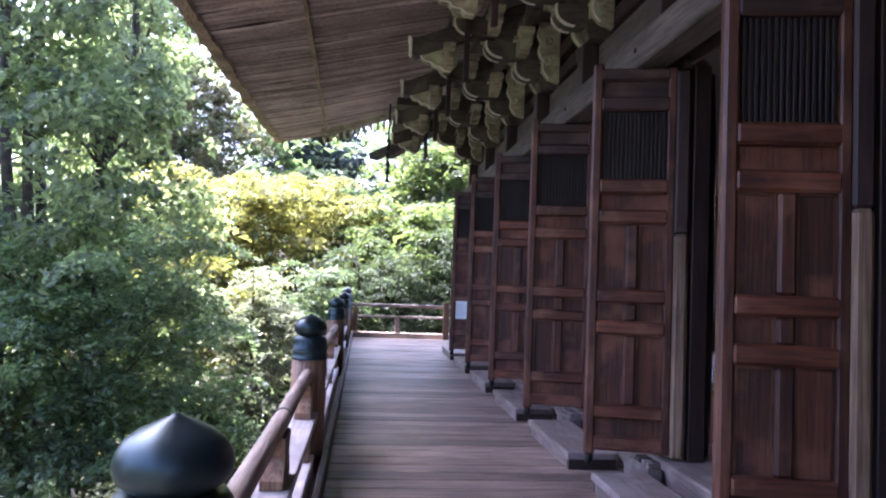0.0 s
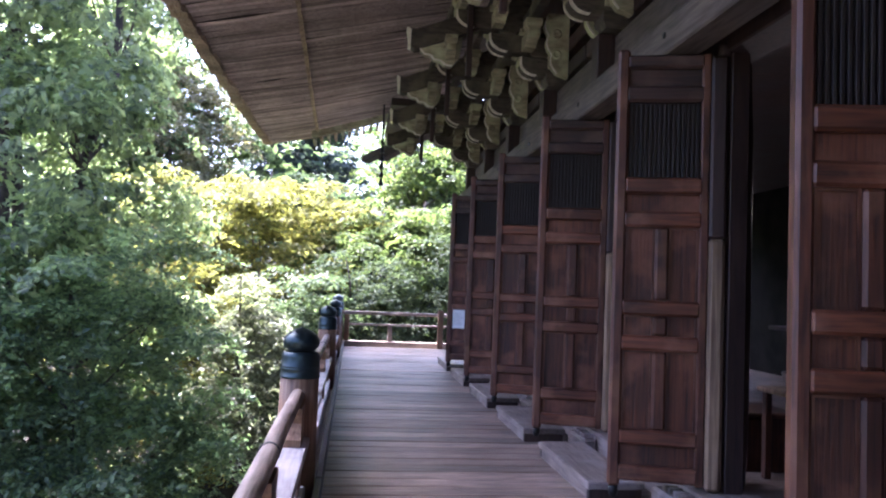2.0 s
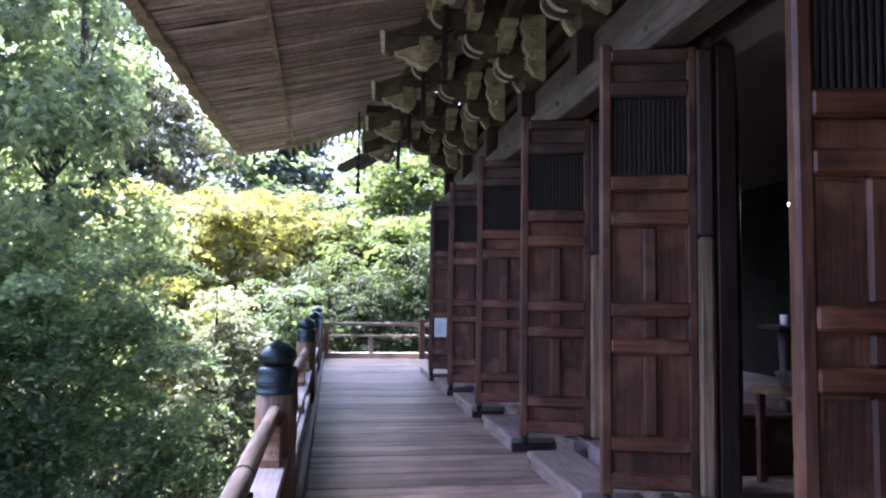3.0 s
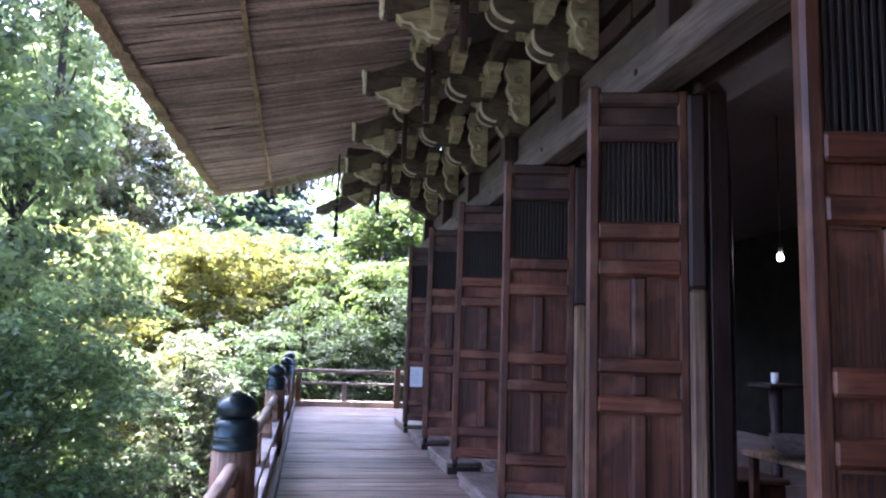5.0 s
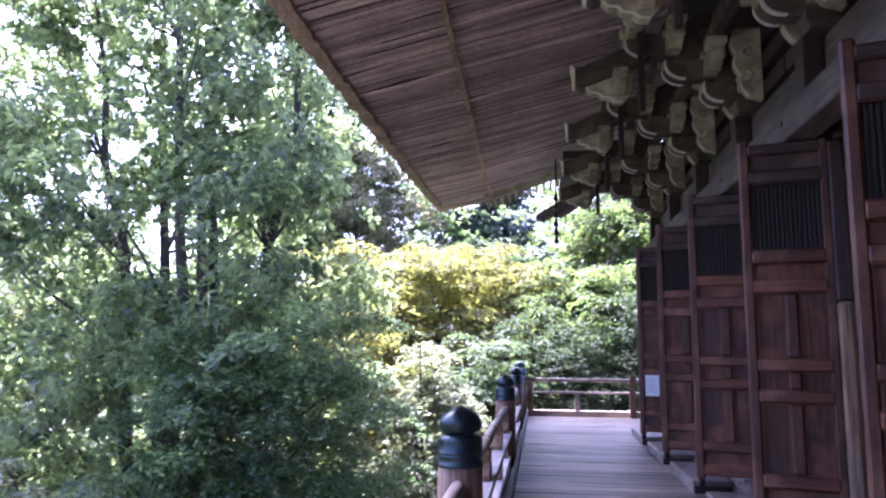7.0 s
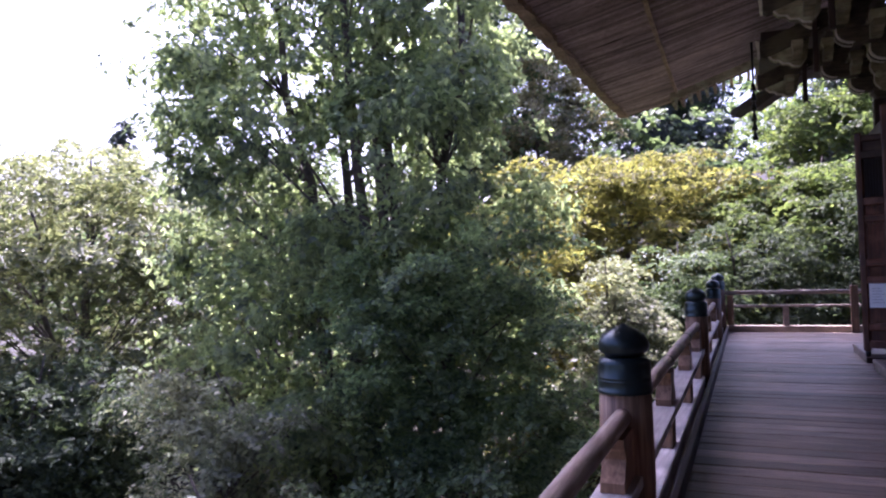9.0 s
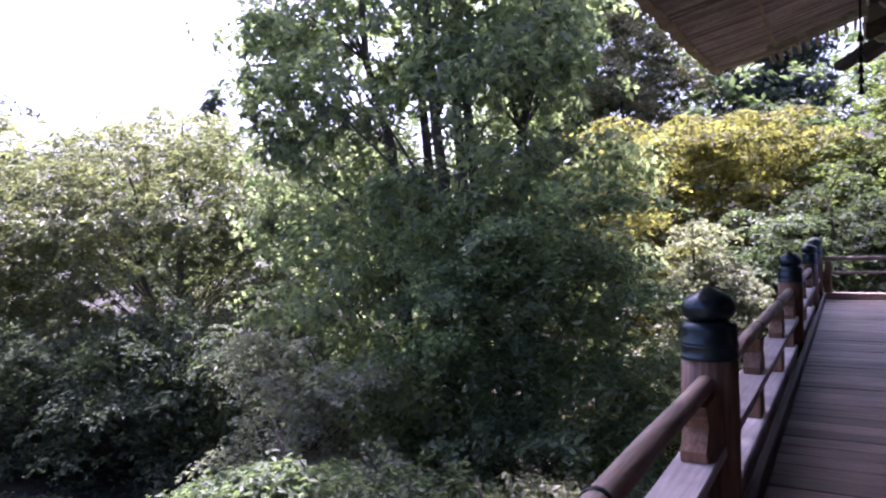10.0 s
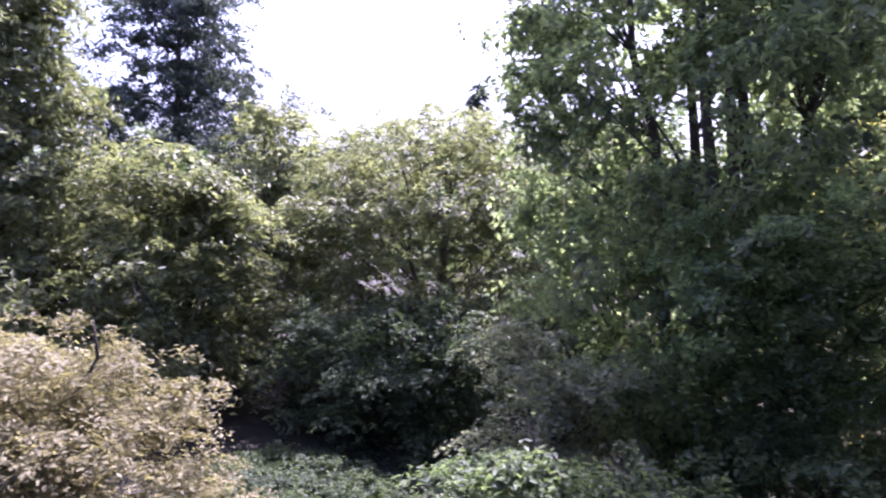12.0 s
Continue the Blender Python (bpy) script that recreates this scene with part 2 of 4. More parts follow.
def ground_height(x, y):
    """A wooded gully beside the raised veranda, with a hill rising ahead and beyond it."""
    z = -4.2
    z += 0.25 * max(0.0, y - 17) ** 1.05 * min(1.0, max(0.0, (x + 34) / 22))
    z += 0.03 * max(0.0, -x - 14)
    z += 0.35 * math.sin(x * 0.31) * math.cos(y * 0.27)
    # unseen slope behind the veranda, added to block sky light from the south
    z += 0.55 * max(0.0, -y - 15)
    far = max(0.0, math.hypot(x, y) - 120)
    return min(z, 9.0) if far < 1 else min(z, 3.0)


def build_ground():
    xs = [-900, -400, -200, -120, -80] + [-60 + 2 * i for i in range(41)] + [40, 80, 200, 400, 900]
    ys = [-900, -400, -200, -100, -60] + [-30 + 2 * i for i in range(51)] + [90, 130, 200, 400, 900]
    bm = bmesh.new()
    grid = [[bm.verts.new((x, y, ground_height(x, y) + noise.noise((x * 0.4, y * 0.4, 0)) * 0.25)) for x in xs] for y in ys]
    for j in range(len(ys) - 1):
        for i in range(len(xs) - 1):
            bm.faces.new((grid[j][i], grid[j][i + 1], grid[j + 1][i + 1], grid[j + 1][i])).smooth = True
    tagged(part("ground", bm, SOIL), "shaded forest floor with brown leaf litter", "ground", kind="structure")


build_ground()

# stone base and beams that carry the veranda
tagged(part("foundation", box((-0.7, Y_NEAR, -5), (6.4, 16.2, -0.35), 0.03), STONE), "grey stone base under the raised veranda", "foundation", kind="structure")
tagged(part("edge_beam", box((-1.30, Y_NEAR, -0.34), (-1.06, 16.62, -0.055), 0.012), RAILW), "weathered timber beam along the veranda edge", "beam", kind="structure")
tagged(part("end_beam", box((-1.05, 16.44, -0.34), (2.6, 16.60, -0.055), 0.012), RAILW), "weathered timber beam across the veranda end", "beam", kind="structure")
tagged(part("joist_deck", box((-1.05, Y_NEAR, -0.30), (1.30, 16.43, -0.058), 0.0), FRAME), "dark timber decking under the floor boards", "floor", kind="structure")

# threshold, interior floor, walls, ceiling
def wall_with_opening():
    y0, y1 = Y_END + 0.01, Y_END + 0.2
    bm = box((1.63, y0, -0.3), (5.2, y1, 5.4), 0.0)
    box((5.2, y0, -0.3), (6.5, y1, 0.9), 0.0, bm)
    box((5.2, y0, 3.0), (6.5, y1, 5.4), 0.0, bm)
    return bm


tagged(part("threshold", box((1.22, Y_NEAR, 0.0), (1.62, Y_END, 0.17), 0.012), STEPW), "worn timber threshold along the doorways", "threshold", kind="structure")
tagged(part("floor_inner", box((1.63, Y_NEAR, -0.3), (6.3, Y_END, 0.13), 0.0), BOARD), "dim timber floor inside the hall", "floor", kind="structure")
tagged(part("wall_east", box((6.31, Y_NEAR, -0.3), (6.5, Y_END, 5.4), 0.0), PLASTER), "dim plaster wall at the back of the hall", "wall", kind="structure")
tagged(part("wall_south", box((1.22, Y_NEAR - 0.25, -0.3), (6.5, Y_NEAR - 0.01, 5.0), 0.0), FRAME), "dark timber wall at the near end of the hall", "wall", kind="structure")
tagged(part("wall_north", wall_with_opening(), FRAME), "dark timber end wall of the hall", "wall", kind="structure")
tagged(part("ceiling_inner", box((1.64, Y_NEAR, 3.32), (6.3, Y_END, 3.42), 0.0), FRAME), "dark timber ceiling inside the hall", "ceiling", kind="structure")

tagged(part("wall_upper", box((1.46, Y_NEAR, 3.02), (1.62, Y_END, 5.62), 0.0), FRAME), "dark timber boarding above the doors", "wall", kind="structure")
tagged(part("lintel", box((1.36, Y_NEAR, 2.90), (1.63, Y_END, 3.015), 0.01), FRAME), "dark timber lintel over the doorways", "lintel", kind="structure")
tie = tagged(part("tie_beam", box((1.02, Y_NEAR, 2.905), (1.24, Y_END + 0.35, 3.14), 0.012), BEAM), "long grey weathered tie beam above the doors", "beam", kind="structure")
tagged(part("upper_plate", box((1.26, Y_NEAR, 3.16), (1.455, Y_END + 0.3, 3.60), 0.015), PLATE), "grey timber plate under the roof brackets", "beam", kind="structure")

for k in range(-5, 6):
    bolt = part("bolt", lathe([(0.022, 0.0), (0.022, 0.006), (0.012, 0.012)], 12), IRON, tie)
    bolt.matrix_world = pose(1.021, 4.62 + 1.79 * k, 3.03, 0, -90, 0)


def hinge_y(k):
    return 4.50 + BAY * k * 1.012


for k in range(-7, 6):
    y = hinge_y(k)
    post = empty("column", pose(1.50, y + 0.24, 0.17), "dark round timber column between two doorways", "column", "columns along the front", "structure")
    part("shaft", lathe([(0.17, 0), (0.185, 0.4), (0.185, 2.2), (0.165, 2.73)], 20), FRAME, post)
    part("jamb", box((-0.10, -0.285, 0), (0.02, -0.19, 2.73), 0.006), FRAME, post)
    part("jamb", box((-0.10, 0.19, 0), (0.02, 0.285, 2.73), 0.006), FRAME, post)


# ---- doors ----
def build_leaf():
    """A framed and panelled door leaf, hinged at its origin and reaching along -x."""
    w, t = 0.635, 0.084
    leaf = empty("door", Matrix(), "", "door", "open doors along the veranda")
    z0, z1 = 0.20, 2.89
    part("stile", box((-w, -t / 2, z0 - 0.03), (-w + 0.075, t / 2, z1 + 0.035), 0.016), DOOR, leaf)
    part("stile", box((-0.118, -t / 2, z0), (-0.066, t / 2, z1), 0.008), DOOR, leaf)
    part("hanging_strip", box((-0.065, -t / 2 - 0.014, z0 - 0.02), (0.035, t / 2 + 0.012, 1.72), 0.022), WORN, leaf, "bare worn wooden hanging edge")
    part("hanging_strip", box((-0.065, -t / 2 - 0.012, 1.721), (0.033, t / 2 + 0.012, z1 - 0.02), 0.016), FRAME, leaf)
    rails = [(2.80, 2.885), (2.585, 2.685), (1.995, 2.10), (1.785, 1.885), (1.23, 1.325), (1.01, 1.105), (0.43, 0.525), (0.21, 0.305)]
    for lo, hi in rails:
        # rails above 2.1 m take the tone darkened for eaves shade
        part("rail", box((-w + 0.060, -t / 2 - 0.006, lo), (-0.104, t / 2 + 0.004, hi), 0.015), SHADE_TOP if lo > 2.1 else CROSS, leaf)
    mid = -w / 2 - 0.022
    for lo, hi in ((1.326, 1.784), (1.106, 1.229), (0.526, 1.009)):
        part("muntin", box((mid - 0.042, -t / 2 - 0.002, lo), (mid + 0.042, t / 2 - 0.004, hi), 0.015), DOOR, leaf)
        part("panel", box((-w + 0.068, -0.008, lo - 0.02), (mid - 0.034, 0.008, hi + 0.02), 0.0), PANEL, leaf)
        part("panel", box((mid + 0.034, -0.008, lo - 0.02), (-0.110, 0.008, hi + 0.02), 0.0), PANEL, leaf)
        for a, b in ((-w + 0.076, mid - 0.043), (mid + 0.043, -0.119)):
            bm = box((a, -0.024, lo), (a + 0.012, -0.009, hi), 0.0)
            box((b - 0.012, -0.024, lo), (b, -0.009, hi), 0.0, bm)
            box((a + 0.0125, -0.024, hi - 0.012), (b - 0.0125, -0.009, hi), 0.0, bm)
            part("bead", bm, DOOR, leaf)
    for lo, hi in ((2.686, 2.799), (1.886, 1.994), (0.306, 0.429)):
        part("panel", box((-w + 0.068, -0.008, lo - 0.02), (-0.110, 0.008, hi + 0.02), 0.0), SHADE_TOP if lo > 2.1 else PANEL, leaf)
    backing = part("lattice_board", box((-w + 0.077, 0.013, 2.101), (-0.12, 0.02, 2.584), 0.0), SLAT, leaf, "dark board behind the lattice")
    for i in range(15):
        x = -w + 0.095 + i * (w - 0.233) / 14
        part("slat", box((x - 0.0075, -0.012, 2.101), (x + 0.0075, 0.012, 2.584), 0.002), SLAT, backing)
    part("pivot", lathe([(0.022, 0), (0.03, 0.03), (0.028, 0.07)], 12, centre=(-w + 0.04, 0, 0.10)), IRON, leaf, "black iron foot")
    part("pin", lathe([(0.03, 0), (0.045, 0.02), (0.045, 0.06), (0.03, 0.09)], 12, centre=(0.02, 0, 2.88)), FRAME, leaf)
    return leaf


def leaf_place(k, tilt):
    """The leaves grow a little broader towards the far end."""
    return pose(1.352, hinge_y(k), 0, 0, 0, tilt) @ Matrix.Diagonal((1.02 + 0.033 * k if k >= 0 else 0.985, 1, 1, 1))


first_leaf = build_leaf()
for k in range(-7, 5):
    tilt = -17 + (0, 1.5, -1, 0.8, -0.7)[k % 5] if k >= 0 else -12.5
    m = leaf_place(k, tilt)
    leaf = first_leaf if k == -7 else copy_thing(first_leaf, m)
    if k == -7:
        leaf.matrix_world = m
    tagged(leaf, "red-brown panelled wooden door standing open over a low step" if k < 4 else "red-brown panelled door standing open with a white notice")

# pivot blocks with slots, at the foot of each column
for k in range(-7, 5):
    blk = empty("pivot_block", pose(1.10, hinge_y(k) + 0.10, 0.0), "grey wooden door pivot block with cut slots", "block", "pivot blocks")
    bm = box((-0.02, -0.22, 0.0), (0.11, 0.2, 0.135), 0.02)
    part("body", bm, STEPW, blk)
    for i in range(4):
        part("peg", box((0.0, -0.20 + i * 0.075, 0.137), (0.09, -0.155 + i * 0.075, 0.175), 0.006), STEPW, blk)

# low steps before each opening
for k in range(-7, 5):
    y = 4.88 + BAY * k
    st = empty("step", pose(0.69, y, 0.0), "low dark worn wooden step on the veranda floor", "step", "steps before the doors")
    part("tread", box((0, 0, 0.075), (0.385, 1.26, 0.125), 0.008), STEPW, st)
    part("front_board", box((0.012, 0.012, 0.0), (0.372, 0.055, 0.0745), 0.004), FRAME, st)
    part("side_board", box((0.012, 0.056, 0.0), (0.05, 1.20, 0.0745), 0.004), STEPW, st)
    part("back_board", box((0.012, 1.201, 0.0), (0.372, 1.25, 0.0745), 0.004), FRAME, st)

note = empty("notice", Matrix(), "white paper notice fixed to a door", "notice")
note.matrix_world = leaf_place(4, -17 - 0.7)
part("sheet", box((-0.54, -0.066, 0.72), (-0.37, -0.0585, 1.02), 0.0), PAPER, note)
bm = bmesh.new()
for i in range(6):
    box((-0.515, -0.068, 0.78 + i * 0.035), (-0.39 - 0.02 * (i % 3), -0.0665, 0.786 + i * 0.035), 0.0, bm)
part("print", bm, INK, note, "rows of unreadable grey print")


# ---- railing ----
RAIL_X = -1.2


def build_post(height=1.06, r=0.122):
    """A round newel with a bronze sleeve and an onion-shaped cap."""
    p = empty("rail_post", Matrix(), "round timber rail post with a dark bronze onion-shaped cap", "rail post", "rail posts")
    s = height - 1.06
    part("shaft", lathe([(r * 1.02, -0.05), (r * 1.02, 0.5), (r * 0.99, 0.742 + s)], 28), POSTW, p)
    sl = lathe([(r * 1.02, 0.742), (r * 1.035, 0.744), (r * 1.035, 0.758), (r * 1.015, 0.760), (r * 1.015, 0.796), (r * 1.024, 0.798), (r * 1.024, 0.802), (r * 1.01, 0.804), (r * 1.01, 0.812), (r * 1.02, 0.814), (r * 1.02, 0.818), (r * 1.005, 0.820),
                (r * 1.005, 0.875), (r * 0.98, 0.89), (r * 0.9, 0.905), (r * 0.66, 0.912)], 36, centre=(0, 0, s))
    part("sleeve", sl, BRONZE, p, "dark bronze sleeve with raised bands")
    part("cap", lathe([(r * 0.66, 0.9125), (r * 0.74, 0.919), (r * 0.88, 0.932), (r * 0.955, 0.950), (r * 0.965, 0.968), (r * 0.92, 0.989), (r * 0.80, 1.012), (r * 0.58, 1.032), (r * 0.33, 1.047), (r * 0.12, 1.057), (r * 0.03, 1.064)], 36, centre=(0, 0, s)), BRONZE, p, "dark bronze onion-shaped cap")
    return p


POST_Y = [-6.3, -2.5, 1.25, 5.0, 10.12, 14.4]
first_post = build_post()
first_post.matrix_world = pose(RAIL_X, POST_Y[0], 0)
for y in POST_Y[1:]:
    copy_thing(first_post, pose(RAIL_X, y, -0.022 if y == 1.25 else 0, 0, 0, 40 * y))
corner = build_post(1.13, 0.13)
corner.matrix_world = pose(RAIL_X, 16.5, 0)


def build_rail(y0, y1):
    r = empty("railing", pose(RAIL_X, y0, 0), "weathered timber railing between two capped posts", "railing", "railing lengths")
    n = y1 - y0
    gap = 0.105
    hand = part("handrail", rod((0, gap, 0.642), (0, n - gap, 0.642), 0.042, 0.042, 16, None, 0.004, max(2, int(n * 2))), RAILW, r, "round grey weathered handrail")
    part("middle_rail", box((-0.085, gap + 0.012, 0.335), (0.085, n - gap - 0.012, 0.385), 0.006), PALE, r, "flat pale middle rail, colour lightened for sky light on its top")
    part("bottom_rail", box((-0.085, gap + 0.012, -0.02), (0.075, n - gap - 0.012, 0.09), 0.01), PALE, r, "flat pale bottom rail, colour lightened for sky light on its top")
    part("kerb", box((0.13, gap - 0.1, 0.003), (0.175, n - gap + 0.1, 0.11), 0.008), FRAME, r, "dark kerb board along the floor edge")
    k = max(1, round(n / 1.8))
    for i in range(k + 1):
        y = n * i / k
        y = min(max(y, gap + 0.165), n - gap - 0.165)
        vase = [(-0.15, 0.387), (0.15, 0.387), (0.155, 0.43), (0.115, 0.475), (0.085, 0.515), (0.10, 0.55), (0.12, 0.57), (0.125, 0.606), (-0.125, 0.606), (-0.12, 0.57), (-0.10, 0.55), (-0.085, 0.515), (-0.115, 0.475), (-0.155, 0.43)]
        bm = profile_slab([(a, z) for a, z in vase], -0.05, 0.05)
        bmesh.ops.rotate(bm, cent=(0, 0, 0), matrix=Matrix.Rotation(radians(90), 3, "Z"), verts=bm.verts)
        bmesh.ops.translate(bm, vec=(0, y, 0), verts=bm.verts)
        part("saddle_block", bm, POSTW, r)
        part("baluster", box((-0.05, y - 0.10, 0.091), (0.05, y + 0.10, 0.334), 0.008), POSTW, r)
        if 0 < i < k:
            bm = lathe([(0.043, -0.014), (0.046, -0.011), (0.046, 0.011), (0.043, 0.014)], 16)
            bmesh.ops.rotate(bm, cent=(0, 0, 0), matrix=Matrix.Rotation(radians(90), 3, "X"), verts=bm.verts)
            bmesh.ops.translate(bm, vec=(0, y + 0.2, 0.642), verts=bm.verts)
            part("band", bm, IRON, hand, "black iron strap round the handrail")


for a, b in zip(POST_Y, POST_Y[1:] + [16.5]):
    build_rail(a, b)

# railing across the far end
end = empty("end_railing", pose(0, 16.50, 0), "weathered timber railing across the end of the veranda", "railing")
part("handrail", rod((-1.08, 0, 0.745), (2.5, 0, 0.745), 0.04, 0.04, 12), RAILW, end)
part("middle_rail", box((-1.08, -0.05, 0.465), (2.5, 0.05, 0.51), 0.006), RAILW, end)
part("bottom_rail", box((-1.08, -0.07, 0.0), (2.5, 0.07, 0.12), 0.01), RAILW, end)
for x in (-0.02, 1.13, 2.3):
    part("baluster", box((x - 0.05, -0.035, 0.121), (x + 0.05, 0.035, 0.464), 0.006), RAILW, end)
part("end_post", box((-1.04, -0.06, 0.122), (-0.93, 0.048, 0.70), 0.008), POSTW, end)
part("end_post", box((1.04, -0.20, 0.0), (1.16, -0.08, 0.86), 0.008), POSTW, end)


# ---- roof ----
X_EAVE, Y_EAVE = -3.2, 18.7


def soffit(x, y):
    lift = 0.225 * max(0.0, (y - 8) / 10.7) ** 2
    return 4.64 + lift + (x - X_EAVE) * (0.235 - 0.035 * max(0, (y - 8) / 10.7)) + 0.12 * max(0.0, x + 1.9) * max(0.0, (y - 8) / 10.7) ** 2


# reeds under the eaves, laid side by side from the wall out to the edge
rng = random.Random(5)
bm = bmesh.new()
y = Y_NEAR
while y < Y_EAVE - 0.02:
    r = rng.uniform(0.024, 0.036)
    sag = rng.uniform(-0.025, 0.02)
    drift = rng.uniform(-0.05, 0.05)
    pts = []
    for i in range(7):
        f = i / 6
        x = X_EAVE + 0.06 + f * 4.2
        yy = min(Y_EAVE - 0.02, y + drift * (f - 0.5) + rng.uniform(-0.008, 0.008))
        pts.append(Vector((x, yy, soffit(x, yy) + sag * math.sin(f * 9 + y) + rng.uniform(-0.01, 0.01))))
    rings = [[bm.verts.new(p + Vector((0, r * math.cos(a), r * math.sin(a)))) for a in (math.pi, math.pi * 1.25, math.pi * 1.5, math.pi * 1.75, math.tau)] for p in pts]
    for a, b in zip(rings, rings[1:]):
        for i in range(4):
            bm.faces.new((a[i], a[i + 1], b[i + 1], b[i])).smooth = True
    y += r * 2.35
tagged(part("ceiling", bm, REED), "brown reed lining under the deep eaves", "ceiling", kind="structure")

roof = empty("roof", pose(0, 0, 0), "deep overhanging roof with a thick thatched edge", "roof", kind="structure")
bm = bmesh.new()
ny = 24
rows = []
for j in range(ny + 1):
    y = Y_NEAR - 0.5 + (Y_EAVE + 0.05 - Y_NEAR + 0.5) * j / ny
    row = []
    for x, up in ((X_EAVE - 0.06, 0.05), (X_EAVE - 0.10, 0.30), (1.2, 1.75), (6.6, 3.6), (6.6, 1.2), (1.2, 0.55)):
        xx = min(x, 1.2)
        row.append(bm.verts.new((x, y, soffit(xx, y) + up)))
    rows.append(row)
for a, b in zip(rows, rows[1:]):
    for i in range(6):
        bm.faces.new((a[i], a[(i + 1) % 6], b[(i + 1) % 6], b[i]))
bm.faces.new(rows[0])
bm.faces.new(rows[-1][::-1])
part("thatch", bm, THATCH, roof)


def strip(name, fx, y0, y1, w, h, drop, mat, parent, n=40, wob=0.006):
    """A long batten that follows the curve of the eaves."""
    bm = bmesh.new()
    rows = []
    for j in range(n + 1):
        y = y0 + (y1 - y0) * j / n
        x = fx(y) + rng.uniform(-wob, wob)
        z = soffit(x, y) - drop + rng.uniform(-wob, wob)
        ww = w * rng.uniform(0.85, 1.15)
        rows.append([bm.verts.new((x + a * ww / 2, y, z + b * h / 2)) for a, b in ((-1, -1), (1, -1), (1, 1), (-1, 1))])
    for a, b in zip(rows, rows[1:]):
        for i in range(4):
            bm.faces.new((a[i], a[(i + 1) % 4], b[(i + 1) % 4], b[i]))
    bm.faces.new(rows[0])
    bm.faces.new(rows[-1][::-1])
    return part(name, bm, mat, parent)


strip("eave_edge", lambda y: X_EAVE + 0.03, Y_NEAR, Y_EAVE, 0.19, 0.09, 0.03, EAVE, roof, 220, 0.018)
strip("batten", lambda y: -1.58 - 0.019 * y, Y_NEAR, Y_EAVE - 0.1, 0.06, 0.05, 0.04, EAVE, roof, 150, 0.008)
bm = bmesh.new()
prev = None
for i in range(25):
    x = X_EAVE + 0.1 + i * 0.1667
    z = soffit(x, Y_EAVE)
    ring = [bm.verts.new((x, Y_EAVE + a, z + b)) for a, b in ((-0.03, -0.05), (0.03, -0.05), (0.03, 0.02), (-0.03, 0.02))]
    if prev:
        for q in range(4):
            bm.faces.new((prev[q], prev[(q + 1) % 4], ring[(q + 1) % 4], ring[q]))
    prev = ring
part("end_batten", bm, EAVE, roof)
for i in range(16):
    x = -2.0 + i * 0.17
    z = soffit(x, Y_EAVE)
    part("rafter_end", box((x - 0.03, Y_EAVE - 0.9, z - 0.27), (x + 0.03, Y_EAVE - 0.06, z - 0.055), 0.004), EAVE if i % 2 else BRACKET, roof)


bm = bmesh.new()
prev = None
for i in range(20):
    x = -2.05 + i * 0.17
    z = soffit(x, Y_EAVE)
    ring = [bm.verts.new((x, Y_EAVE - 0.97 + a, z + c)) for a, c in ((-0.03, -0.235), (0.03, -0.235), (0.03, 0.12), (-0.03, 0.12))]
    if prev:
        for q in range(4):
            bm.faces.new((prev[q], prev[(q + 1) % 4], ring[(q + 1) % 4], ring[q]))
    prev = ring
part("back_board", bm, BRACKET, roof)


# ---- bracket sets ----
def nose(x_in, x_out, z0, z1, r):
    """The outline of a bracket arm with a scooped underside at its outer end."""
    pts = [(x_in, z1), (x_in, z0)]
    for i in range(7):
        a = math.pi / 2 * i / 6
        pts.append((x_out + r - r * math.sin(a), z0 + r * 0.75 - r * 0.75 * math.cos(a)))
    pts.append((x_out, z1))
    return pts


def cap_block(cx, cy, z, s, h, bm=None):
    """A bearing block, narrower at its foot."""
    bm = bm or bmesh.new()
    lo, mid, hi = s * 0.34, s * 0.5, s * 0.5
    rings = [[bm.verts.new((cx + a * w, cy + b * w, z + dz)) for a, b in ((-1, -1), (1, -1), (1, 1), (-1, 1))] for w, dz in ((lo, 0), (mid, h * 0.45), (hi, h))]
    for p, q in zip(rings, rings[1:]):
        for i in range(4):
            bm.faces.new((p[i], p[(i + 1) % 4], q[(i + 1) % 4], q[i]))
    bm.faces.new(rings[0][::-1])
    bm.faces.new(rings[-1])
    return bm


def cross_arm(x, z, half, h, t):
    """An arm along the wall with both ends rounded below."""
    pts = [(-half, z + h), (-half, z + h * 0.45)]
    pts += [(-half + 0.16 * math.sin(a), z + h * 0.45 - h * 0.45 * (1 - math.cos(a))) for a in (0.4, 0.8, 1.2, 1.57)]
    pts += [(-p[0], p[1]) for p in pts[::-1]]
    bm = profile_slab(pts, -t / 2, t / 2)
    bmesh.ops.rotate(bm, cent=(0, 0, 0), matrix=Matrix.Rotation(radians(90), 3, "Z"), verts=bm.verts)
    bmesh.ops.translate(bm, vec=(x, 0, 0), verts=bm.verts)
    return bm


def outline_rim(pts, y, w=0.016, e=0.010):
    """A thin pale line that follows an outline on one face."""
    bm = bmesh.new()
    prev = None
    for p in pts:
        ring = [bm.verts.new((p[0] + a, y + b, p[1] + c)) for a, b, c in ((-e, 0, -e), (e, 0, e), (e, w, e), (-e, w, -e))]
        if prev:
            for i in range(4):
                bm.faces.new((prev[i], prev[(i + 1) % 4], ring[(i + 1) % 4], ring[i]))
        prev = ring
    bmesh.ops.recalc_face_normals(bm, faces=bm.faces)
    return bm


